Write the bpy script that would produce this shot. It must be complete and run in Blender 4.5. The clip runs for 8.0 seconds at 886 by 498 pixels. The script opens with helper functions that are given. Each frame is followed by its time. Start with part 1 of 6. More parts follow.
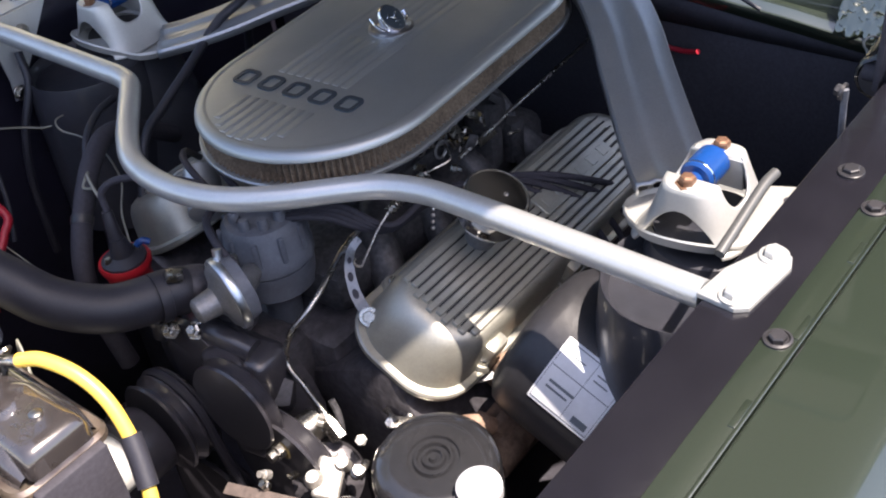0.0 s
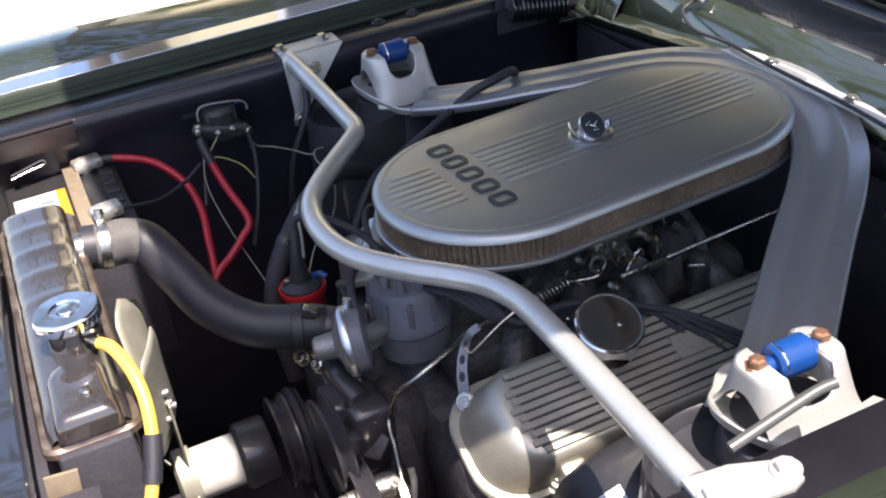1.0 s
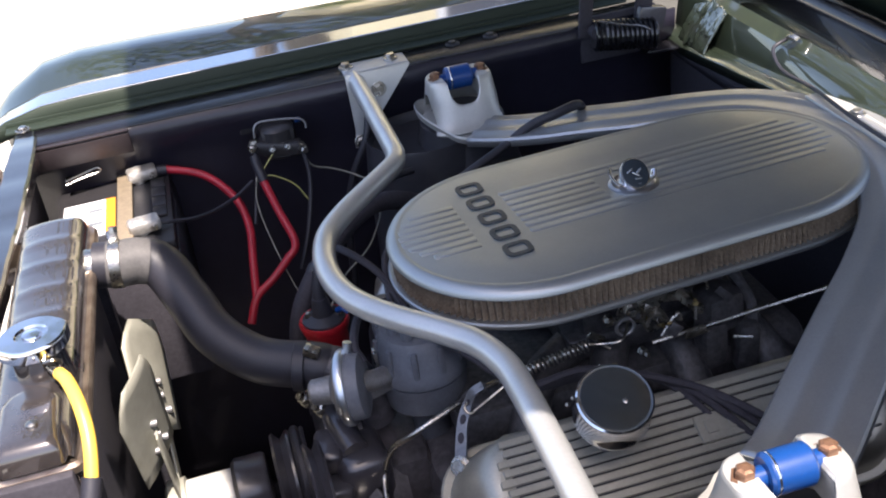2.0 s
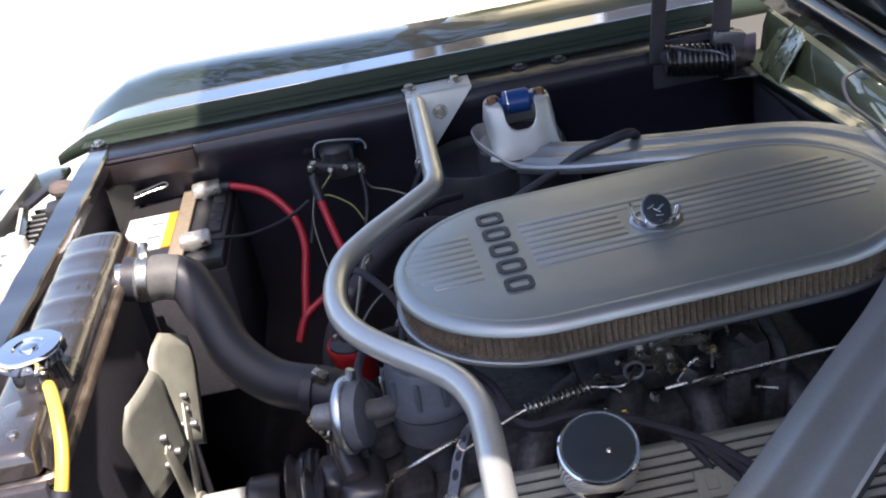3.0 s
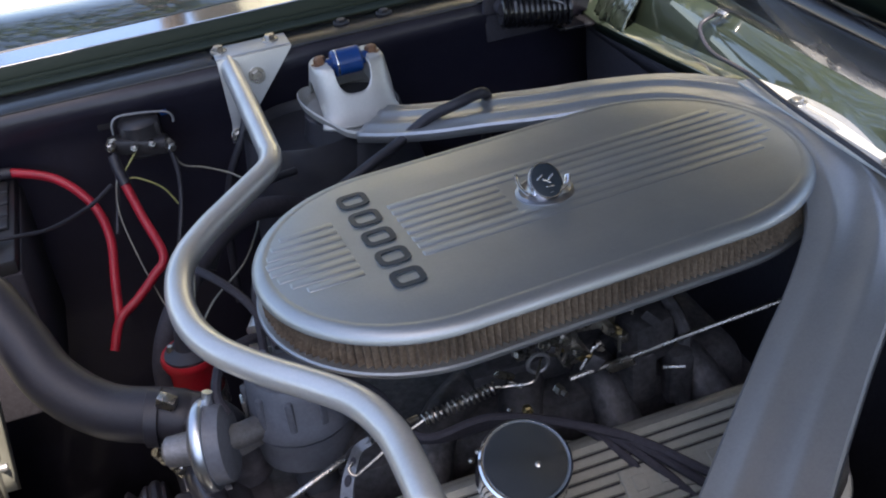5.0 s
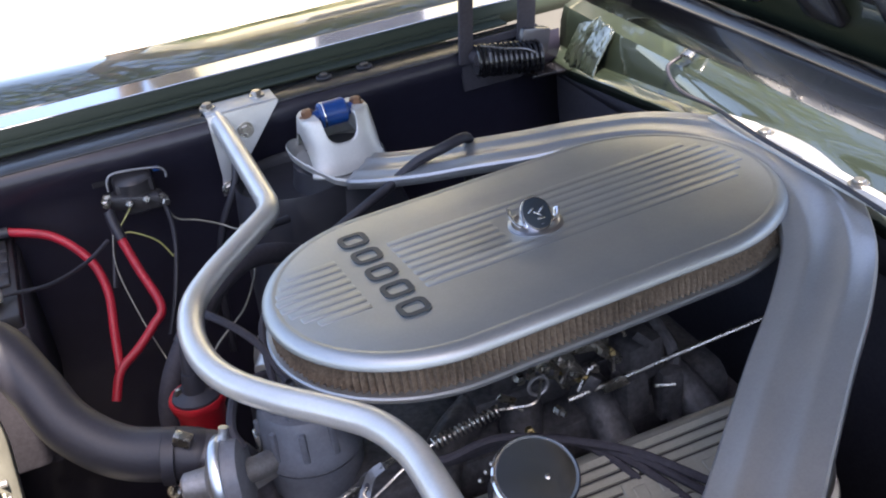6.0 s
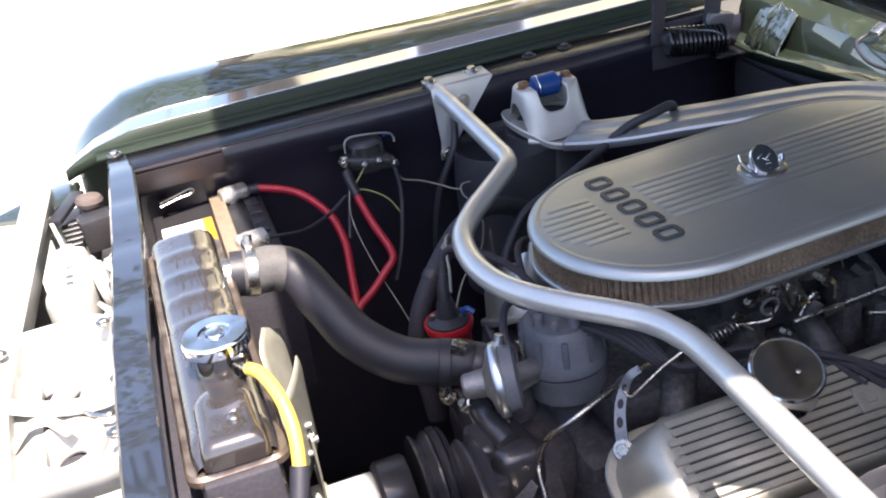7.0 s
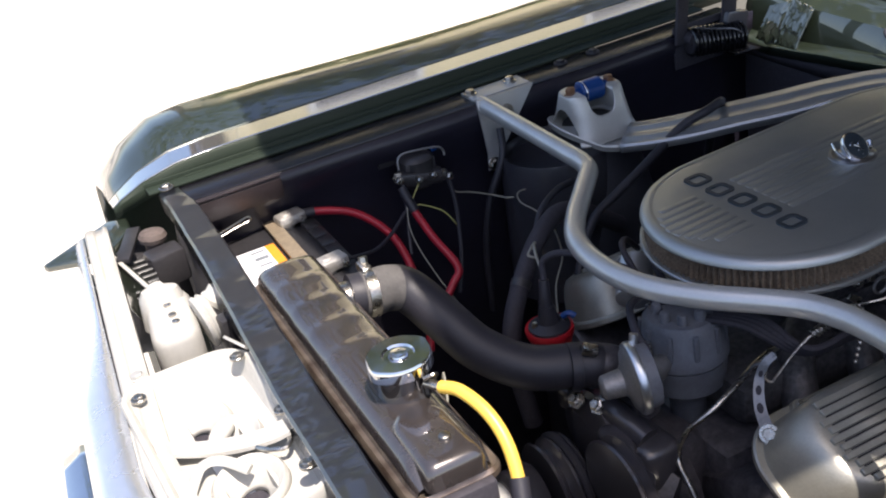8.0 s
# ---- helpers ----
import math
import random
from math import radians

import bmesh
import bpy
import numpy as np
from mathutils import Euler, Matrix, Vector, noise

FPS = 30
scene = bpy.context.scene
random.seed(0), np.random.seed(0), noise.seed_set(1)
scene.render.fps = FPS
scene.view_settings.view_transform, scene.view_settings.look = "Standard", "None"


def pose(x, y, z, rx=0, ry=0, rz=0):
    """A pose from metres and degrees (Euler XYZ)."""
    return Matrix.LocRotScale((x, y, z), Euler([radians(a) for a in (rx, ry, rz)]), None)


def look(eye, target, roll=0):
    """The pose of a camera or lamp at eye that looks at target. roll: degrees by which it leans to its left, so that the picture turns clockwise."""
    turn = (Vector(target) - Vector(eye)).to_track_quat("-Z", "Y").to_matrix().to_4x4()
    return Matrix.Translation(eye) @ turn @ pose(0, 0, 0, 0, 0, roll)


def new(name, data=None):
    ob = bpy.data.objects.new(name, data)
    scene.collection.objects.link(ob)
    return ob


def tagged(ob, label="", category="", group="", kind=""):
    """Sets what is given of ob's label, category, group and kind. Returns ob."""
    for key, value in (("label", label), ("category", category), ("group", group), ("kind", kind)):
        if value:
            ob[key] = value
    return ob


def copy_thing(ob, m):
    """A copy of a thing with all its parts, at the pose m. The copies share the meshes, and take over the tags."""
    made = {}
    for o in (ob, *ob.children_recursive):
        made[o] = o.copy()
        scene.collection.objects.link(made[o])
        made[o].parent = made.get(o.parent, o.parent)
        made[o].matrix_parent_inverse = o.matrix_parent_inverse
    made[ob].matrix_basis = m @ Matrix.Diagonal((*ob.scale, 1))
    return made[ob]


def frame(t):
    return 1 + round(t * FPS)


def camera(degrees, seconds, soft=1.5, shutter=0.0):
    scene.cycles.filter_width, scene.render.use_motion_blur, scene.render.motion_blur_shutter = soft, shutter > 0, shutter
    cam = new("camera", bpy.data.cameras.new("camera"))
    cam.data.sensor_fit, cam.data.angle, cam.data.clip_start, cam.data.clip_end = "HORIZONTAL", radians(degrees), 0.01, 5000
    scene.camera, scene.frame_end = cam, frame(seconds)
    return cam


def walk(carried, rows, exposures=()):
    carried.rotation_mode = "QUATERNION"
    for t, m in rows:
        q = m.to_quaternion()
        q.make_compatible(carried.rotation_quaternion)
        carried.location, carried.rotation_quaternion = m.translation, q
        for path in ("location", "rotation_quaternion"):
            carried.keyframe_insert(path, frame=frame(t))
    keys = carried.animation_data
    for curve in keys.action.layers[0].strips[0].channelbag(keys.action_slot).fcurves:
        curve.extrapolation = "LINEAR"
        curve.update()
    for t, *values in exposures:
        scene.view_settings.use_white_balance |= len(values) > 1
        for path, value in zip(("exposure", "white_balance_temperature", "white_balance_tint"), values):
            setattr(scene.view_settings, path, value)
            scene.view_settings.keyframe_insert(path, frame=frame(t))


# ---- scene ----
cam = camera(44.3, 8.0, 2.0)
PATH = [
    (0, (-0.854, -0.852, 1.53), (0.287, 0.243, 0.305), -9.0),
    (0.5, (-0.749, -0.912, 1.513), (0.154, 0.439, 0.347), -8.1),
    (1, (-0.598, -1.052, 1.538), (-0.005, 0.549, 0.496), -8.1),
    (1.5, (-0.525, -1.039, 1.518), (-0.091, 0.648, 0.536), -8.5),
    (1.7, (-0.476, -1.021, 1.516), (-0.076, 0.658, 0.504), -8.6),
    (2.8, (-0.279, -1.007, 1.475), (-0.228, 0.772, 0.562), -10.0),
    (3, (-0.242, -1.014, 1.486), (-0.213, 0.759, 0.56), -10.9),
    (3.5, (-0.202, -1.014, 1.485), (-0.177, 0.752, 0.547), -10.8),
    (4, (-0.22, -0.943, 1.458), (-0.232, 0.823, 0.52), -12.5),
    (4.5, (-0.269, -0.862, 1.459), (0.063, 0.816, 0.422), -9.0),
    (4.7, (-0.298, -0.839, 1.455), (0.088, 0.812, 0.394), -8.2),
    (5.8, (-0.362, -0.847, 1.459), (0.164, 0.766, 0.401), -8.1),
    (6, (-0.381, -0.882, 1.466), (0.153, 0.778, 0.486), -8.7),
    (6.5, (-0.504, -0.979, 1.477), (0.017, 0.71, 0.54), -7.7),
    (7, (-0.623, -0.997, 1.495), (-0.208, 0.725, 0.565), -9.8),
    (7.5, (-0.756, -0.96, 1.53), (-0.338, 0.756, 0.591), -10.4),
    (8, (-0.881, -0.903, 1.542), (-0.251, 0.742, 0.597), -10.8),
]
EXPOSURES = [(0.0, 1.46, 6900, 18), (1.0, 1.38, 6900, 18), (2.0, 1.38, 6850, 18), (3.5, 1.36, 6700, 16), (4.5, 1.35, 6800, 15), (6.0, 2.08, 7000, 19), (6.5, 2.09, 6950, 19), (7.0, 1.77, 6850, 18), (7.5, 1.37, 6900, 17), (8.0, 0.81, 6800, 16)]
walk(cam, [(t, look(eye, target, roll)) for t, eye, target, roll in PATH], EXPOSURES)

# ---- light ----
SUN = Vector((0.055, -0.43, 1.0)).normalized()
world = bpy.data.worlds.new("sky")
scene.world = world
world.use_nodes = True
wn = world.node_tree
sky = wn.nodes.new("ShaderNodeTexSky")
sky.sky_type = "NISHITA"
sky.sun_disc = False
sky.dust_density = 1.9
sky.ozone_density = 1.2
sky.sun_elevation = math.asin(SUN.z)
sky.sun_rotation = math.atan2(SUN.x, SUN.y)
wn.links.new(sky.outputs[0], wn.nodes["Background"].inputs[0])
wn.nodes["Background"].inputs[1].default_value = 0.15
sun = new("sun", bpy.data.lights.new("sun", "SUN"))
sun.data.energy, sun.data.angle, sun.data.color = 5.0, radians(0.53), (1.0, 0.95, 0.87)
sun.matrix_world = look(SUN * 10, (0, 0, 0))


# ---- materials ----
def material(name, colour, rough=0.5, metal=0.0, vary=0.2, scale=12.0, bump=0.05, grain=180.0, coat=0.0, second=None, spots=0.0,
             stretch=(1, 1, 1), rvary=0.15, random=0.0, spec=0.5, coat_ior=1.5):
    """A painted, metal or rubber surface: blotches and grain in the colour, the gloss and the relief."""
    m = bpy.data.materials.new(name)
    m.use_nodes = True
    t, p = m.node_tree, m.node_tree.nodes["Principled BSDF"]

    def node(kind, **values):
        n = t.nodes.new("ShaderNode" + kind)
        for key, v in values.items():
            n.inputs[key].default_value = v
        return n
    co = node("TexCoord")
    mp = node("Mapping", Scale=stretch)
    t.links.new(co.outputs["Object"], mp.inputs[0])
    big = node("TexNoise", Scale=scale, Detail=6.0, Roughness=0.62)
    fine = node("TexNoise", Scale=grain, Detail=3.0, Roughness=0.6)
    for n in (big, fine):
        t.links.new(mp.outputs[0], n.inputs["Vector"])
    mixed = node("Mix")
    mixed.data_type = "RGBA"
    other = second or [c * (1 - vary) for c in colour]
    ramp = node("MapRange")
    ramp.inputs[1].default_value, ramp.inputs[2].default_value = 0.35, 0.7
    t.links.new(big.outputs[0], ramp.inputs[0])
    t.links.new(ramp.outputs[0], mixed.inputs[0])
    mixed.inputs[6].default_value = (*colour, 1)
    mixed.inputs[7].default_value = (*other, 1)
    out = mixed.outputs[2]
    grains = node("Mix")
    grains.data_type, grains.blend_type = "RGBA", "MULTIPLY"
    grains.inputs[0].default_value = min(1.0, vary * 1.5 + spots)
    t.links.new(out, grains.inputs[6])
    t.links.new(fine.outputs[0], grains.inputs[7])
    lift = node("Mix")
    lift.data_type, lift.blend_type = "RGBA", "MULTIPLY"
    lift.inputs[0].default_value = 1.0
    t.links.new(grains.outputs[2], lift.inputs[6])
    k = 1 + 0.75 * min(1.0, vary * 1.5 + spots)
    lift.inputs[7].default_value = (k, k, k, 1)
    out = lift.outputs[2]
    if random:
        info = node("ObjectInfo")
        rr = node("MapRange")
        rr.inputs[3].default_value, rr.inputs[4].default_value = 1 - random, 1 + random
        t.links.new(info.outputs["Random"], rr.inputs[0])
        vm = node("VectorMath")
        vm.operation = "SCALE"
        t.links.new(out, vm.inputs[0])
        t.links.new(rr.outputs[0], vm.inputs["Scale"])
        out = vm.outputs[0]
    t.links.new(out, p.inputs["Base Color"])
    rr = node("MapRange")
    rr.inputs[3].default_value, rr.inputs[4].default_value = max(0.02, rough - rvary * rough), min(1.0, rough + rvary)
    t.links.new(big.outputs[0], rr.inputs[0])
    t.links.new(rr.outputs[0], p.inputs["Roughness"])
    p.inputs["Metallic"].default_value = metal
    p.inputs["Specular IOR Level"].default_value = spec
    p.inputs["Coat Weight"].default_value = coat
    p.inputs["Coat Roughness"].default_value = 0.03
    p.inputs["Coat IOR"].default_value = coat_ior
    bp = node("Bump", Strength=bump, Distance=0.002)
    t.links.new(fine.outputs[0], bp.inputs["Height"])
    t.links.new(bp.outputs[0], p.inputs["Normal"])
    return m


GREEN = material("green_car_paint", (0.025, 0.035, 0.024), 0.26, 0.25, 0.12, 3, 0.004, 500, coat=1.0, coat_ior=2.05)
# Uncoated copy of GREEN that keeps the far lip and flange dark, as in shade.
GREEN_SHADED = material("shaded_green_paint", (0.024, 0.034, 0.024), 0.5, 0.1, 0.15, 5, 0.01, 300, spec=0.25)
# Pale metal puts the bright sky reflection on the far fender's green strip.
STRIP_REFLECTION = material("fender_strip_reflection", (0.74, 0.76, 0.78), 0.05, 0.95, 0.06, 6, 0.003, 400, rvary=0.03)
GLOSS_BLACK = material("gloss_black_paint", (0.042, 0.040, 0.047), 0.24, 0.0, 0.3, 6, 0.03, 160, coat=0.5)
WAVY_BLACK = material("wavy_gloss_black_paint", (0.0075, 0.0072, 0.010), 0.17, 0.0, 0.3, 7, 0.6, 24, second=(0.010, 0.0095, 0.013), spec=0.5)
SATIN_BLACK = material("satin_black_paint", (0.020, 0.020, 0.023), 0.36, 0.0, 0.35, 8, 0.10, 140, second=(0.032, 0.030, 0.032))
MATT_BLACK = material("matt_black_paint", (0.036, 0.034, 0.042), 0.65, 0.0, 0.4, 9, 0.15, 220, second=(0.047, 0.044, 0.053), spec=0.25)
# Lighter copy of RUBBER for dust with sunlight painted in.
SUNLIT_DUSTY_RUBBER = material("sunlit_dusty_rubber", (0.105, 0.10, 0.096), 0.55, 0.0, 0.3, 30, 0.1, 260, second=(0.06, 0.057, 0.057))
RUBBER = material("black_rubber", (0.018, 0.018, 0.024), 0.46, 0.0, 0.3, 14, 0.10, 260, second=(0.021, 0.020, 0.027))
GREASE = material("greasy_black_iron", (0.062, 0.058, 0.066), 0.36, 0.2, 0.5, 25, 0.5, 90, second=(0.092, 0.087, 0.095), spots=0.3)
CAST = material("grey_cast_aluminium", (0.30, 0.30, 0.31), 0.5, 0.75, 0.3, 20, 0.25, 300, second=(0.2, 0.19, 0.18))
DULL_CAST = material("grimy_dark_casting", (0.06, 0.06, 0.066), 0.5, 0.4, 0.5, 30, 0.5, 130, second=(0.115, 0.11, 0.115), spots=0.3)
LID = material("satin_aluminium_lid", (0.39, 0.41, 0.415), 0.38, 0.85, 0.08, 5, 0.05, 420, second=(0.32, 0.34, 0.345))
SILVER = material("silver_paint", (0.56, 0.57, 0.575), 0.34, 0.78, 0.08, 10, 0.04, 380, second=(0.48, 0.49, 0.49))
WHITE_SILVER = material("pale_silver_paint", (0.50, 0.50, 0.48), 0.38, 0.5, 0.1, 14, 0.08, 260, second=(0.45, 0.45, 0.43))
PALE = material("pale_grey_primer", (0.50, 0.495, 0.465), 0.55, 0.15, 0.12, 10, 0.15, 160, second=(0.39, 0.38, 0.345), spots=0.08)
COVER = material("valve_cover_aluminium", (0.42, 0.41, 0.355), 0.34, 0.66, 0.15, 18, 0.12, 320, second=(0.33, 0.32, 0.275))
GROOVE = material("black_groove_paint", (0.03, 0.03, 0.031), 0.5, 0.0, 0.3, 20, 0.1, 200)
CHROME = material("chrome", (0.80, 0.80, 0.82), 0.08, 1.0, 0.05, 20, 0.01, 200, rvary=0.05)
STEEL = material("plated_steel", (0.52, 0.51, 0.48), 0.22, 1.0, 0.35, 60, 0.25, 300, second=(0.30, 0.27, 0.23))
STEEL_DARK = material("dull_grey_steel", (0.22, 0.22, 0.23), 0.4, 0.8, 0.3, 50, 0.2, 300, second=(0.20, 0.20, 0.205))
RUST = material("rusty_brown_iron", (0.20, 0.12, 0.08), 0.8, 0.1, 0.5, 40, 0.6, 150, second=(0.34, 0.24, 0.18))
COPPER = material("brownish_bolt", (0.22, 0.12, 0.075), 0.45, 0.6, 0.3, 90, 0.2, 300)
BLUE = material("blue_polyurethane", (0.004, 0.045, 0.19), 0.25, 0.0, 0.15, 30, 0.03, 300)
RED = material("red_plastic", (0.42, 0.012, 0.02), 0.35, 0.0, 0.2, 30, 0.03, 300)
RED_WIRE = material("red_cable_insulation", (0.40, 0.014, 0.03), 0.4, 0.0, 0.2, 40, 0.05, 300)
YELLOW = material("yellow_rubber_hose", (0.80, 0.51, 0.08), 0.34, 0.0, 0.1, 30, 0.05, 300)
PAPER = material("tan_filter_paper", (0.22, 0.165, 0.115), 0.85, 0.0, 0.5, 25, 0.2, 300, second=(0.10, 0.074, 0.052), spots=0.25)
LETTER = material("dark_badge_paint", (0.02, 0.03, 0.04), 0.4, 0.0, 0.2, 60, 0.05, 300)
TANK = material("black_radiator_paint", (0.036, 0.031, 0.031), 0.20, 0.3, 0.3, 12, 0.05, 120, coat=1.0, coat_ior=1.8, second=(0.055, 0.046, 0.043))
TANK_EDGE = material("worn_brass_seam", (0.42, 0.34, 0.27), 0.26, 0.8, 0.4, 40, 0.15, 160, second=(0.13, 0.09, 0.07))
FAN_GREY = material("grey_green_fan_paint", (0.34, 0.335, 0.28), 0.45, 0.3, 0.2, 25, 0.12, 200, second=(0.25, 0.245, 0.20))
LEAVES = material("dark_leaves", (0.045, 0.082, 0.020), 0.7, 0.0, 0.4, 0.6, 0.1, 30, second=(0.10, 0.115, 0.025))
BARK = material("grey_brown_bark", (0.14, 0.11, 0.085), 0.9, 0.0, 0.4, 6, 0.6, 40)
LABEL = material("white_printed_label", (0.72, 0.73, 0.76), 0.45, 0.0, 0.1, 30, 0.03, 200)
ORANGE = material("orange_print", (0.75, 0.28, 0.03), 0.45, 0.0, 0.1, 30, 0.03, 200)
INK = material("grey_print", (0.16, 0.18, 0.20), 0.5, 0.0, 0.1, 40, 0.02, 200)
DARK_GREY = material("dark_grey_plastic", (0.125, 0.133, 0.155), 0.45, 0.0, 0.3, 25, 0.12, 260, second=(0.085, 0.09, 0.103))
LEAD = material("lead_terminal", (0.45, 0.43, 0.40), 0.5, 0.8, 0.3, 60, 0.5, 140, second=(0.62, 0.6, 0.56))
CONCRETE = material("pale_concrete", (0.52, 0.495, 0.44), 0.85, 0.0, 0.12, 0.7, 0.3, 40, second=(0.45, 0.425, 0.375), spots=0.05)
WIRE = material("dull_thin_wire", (0.30, 0.29, 0.24), 0.45, 0.4, 0.2, 60, 0.1, 200)
YELLOW_WIRE = material("yellowish_wire", (0.26, 0.25, 0.09), 0.5, 0.0, 0.2, 60, 0.1, 200)
BAR_BLACK = material("blue_black_bar_paint", (0.014, 0.016, 0.023), 0.30, 0.0, 0.2, 8, 0.14, 24, coat=1.0, coat_ior=1.85)
BRACE = material("brushed_brace_metal", (0.40, 0.41, 0.42), 0.34, 0.75, 0.14, 6, 0.05, 380, second=(0.33, 0.34, 0.35), stretch=(1, 1, 1))
TUBE_SILVER = material("silver_tube_paint", (0.51, 0.52, 0.52), 0.30, 0.58, 0.1, 12, 0.05, 380, coat=0.6, second=(0.43, 0.44, 0.44))
SATIN_CHROME = material("satin_dark_chrome", (0.42, 0.42, 0.44), 0.27, 1.0, 0.1, 30, 0.03, 300, second=(0.34, 0.34, 0.36))
CAP_CHROME = material("dark_chrome_cap", (0.25, 0.25, 0.26), 0.12, 1.0, 0.06, 15, 0.01, 300, rvary=0.08)
CAP_GREY = material("smooth_grey_cap_paint", (0.090, 0.091, 0.089), 0.35, 0.3, 0.1, 15, 0.02, 300)
BRASS = material("tarnished_brass", (0.34, 0.27, 0.12), 0.4, 0.9, 0.3, 80, 0.2, 300, second=(0.22, 0.17, 0.09))
# Copy of the ledge's black, set paler for the apron in shade.
APRON_BLACK = material("shaded_apron_black", (0.013, 0.012, 0.021), 0.34, 0.0, 0.3, 7, 0.5, 28, coat=0.15, second=(0.018, 0.017, 0.028))
TRIM = material("pale_bright_trim", (0.80, 0.83, 0.88), 0.20, 0.85, 0.08, 10, 0.03, 200)
TAN_PAINT = material("tan_painted_steel", (0.23, 0.185, 0.13), 0.5, 0.1, 0.25, 40, 0.2, 200)
PLUM_SHEET = material("brownish_black_sheet", (0.034, 0.027, 0.030), 0.35, 0.2, 0.3, 12, 0.1, 160)
HOOD_BLACK = material("hood_gloss_black", (0.008, 0.008, 0.010), 0.20, 0.0, 0.3, 6, 0.05, 40, coat=0.6)
RESERVOIR_BLACK = material("glossy_reservoir_black", (0.020, 0.020, 0.022), 0.12, 0.0, 0.3, 14, 0.03, 120, coat=0.8)
TOWER_BLACK = material("blue_black_tower_paint", (0.026, 0.027, 0.034), 0.30, 0.0, 0.3, 9, 0.2, 60, coat=0.3, second=(0.036, 0.036, 0.043))
BROWN_RUBBER = material("brown_weathered_rubber", (0.11, 0.085, 0.075), 0.8, 0.0, 0.4, 50, 0.4, 160)
CREAM = material("cream_house_siding", (0.74, 0.66, 0.44), 0.7, 0.0, 0.08, 2, 0.1, 30)
ROOF = material("grey_roof_shingle", (0.12, 0.115, 0.11), 0.85, 0.0, 0.3, 3, 0.4, 40)
ZINC = material("satin_zinc", (0.62, 0.66, 0.70), 0.28, 1.0, 0.1, 40, 0.05, 200)

# ---- building helpers ----
BASE = {}
MIRROR = 1


def thing(name, at, label, category, group="", kind=""):
    ob = new(name)
    ob.location = at
    ob.empty_display_size = 0.05
    BASE[ob.name] = Vector(at)
    return tagged(ob, label, category, group, kind)


def part(name, bm, mat, parent, label="", smooth=38, solid=0.0, bevel=0.0):
    """One mesh under a thing or a part; the bmesh is in world metres."""
    base = BASE[parent.name]
    if MIRROR < 0:
        bmesh.ops.scale(bm, verts=bm.verts, vec=(1, -1, 1))
    bmesh.ops.translate(bm, verts=bm.verts, vec=-base)
    bmesh.ops.recalc_face_normals(bm, faces=bm.faces)
    me = bpy.data.meshes.new(name)
    bm.to_mesh(me)
    bm.free()
    me.materials.append(mat)
    if smooth:
        me.shade_smooth()
        me.set_sharp_from_angle(angle=radians(smooth))
    ob = new(name, me)
    ob.parent = parent
    BASE[ob.name] = base
    if solid:
        md = ob.modifiers.new("thickness", "SOLIDIFY")
        md.thickness, md.offset = solid, -1.0
    if bevel:
        md = ob.modifiers.new("edge", "BEVEL")
        md.width, md.segments, md.limit_method, md.angle_limit = bevel, 2, "ANGLE", radians(40)
    return tagged(ob, label)


def box(size, at, rot=(0, 0, 0), bevel=0.003, seg=2, bm=None):
    own = bmesh.new()
    bmesh.ops.create_cube(own, size=1.0)
    bmesh.ops.scale(own, verts=own.verts, vec=size)
    if bevel:
        bmesh.ops.bevel(own, geom=own.edges[:], offset=min(bevel, min(size) * 0.45), segments=seg, profile=0.5, affect="EDGES")
    bmesh.ops.transform(own, matrix=pose(*at, *rot), verts=own.verts)
    return own if bm is None else merge(bm, own)


def merge(bm, other):
    me = bpy.data.meshes.new("tmp")
    other.to_mesh(me)
    other.free()
    bm.from_mesh(me)
    bpy.data.meshes.remove(me)
    return bm


def rings(loops, closed=True, cap=True):
    """A skin over loops of points, loop after loop."""
    bm = bmesh.new()
    vs = [[bm.verts.new(p) for p in loop] for loop in loops]
    for a, b in zip(vs, vs[1:]):
        n = len(a)
        for i in range(n if closed else n - 1):
            bm.faces.new((a[i], a[(i + 1) % n], b[(i + 1) % n], b[i]))
    if cap and closed:
        bm.faces.new(vs[0][::-1])
        bm.faces.new(vs[-1])
    return bm


def lathe(profile, m, seg=32, cap=True):
    """Profile of (radius, height), turned round m's z axis."""
    return rings([[m @ Vector((r * math.cos(2 * math.pi * i / seg), r * math.sin(2 * math.pi * i / seg), h)) for i in range(seg)]
                  for r, h in profile], True, cap)


def axis(at, way, spin=0.0):
    """A pose at a point whose z axis goes the given way."""
    q = Vector(way).to_track_quat("Z", "Y").to_matrix().to_4x4()
    return Matrix.Translation(at) @ q @ pose(0, 0, 0, 0, 0, spin)


def glide(points, step=8):
    """A smooth line through points."""
    ps = [Vector(p) for p in points]
    ps = [2 * ps[0] - ps[1]] + ps + [2 * ps[-1] - ps[-2]]
    out = []
    for a, b, c, d in zip(ps, ps[1:], ps[2:], ps[3:]):
        for i in range(step):
            t = i / step
            out.append(0.5 * (2 * b + (c - a) * t + (2 * a - 5 * b + 4 * c - d) * t * t + (3 * b - a - 3 * c + d) * t ** 3))
    return out + [ps[-2]]


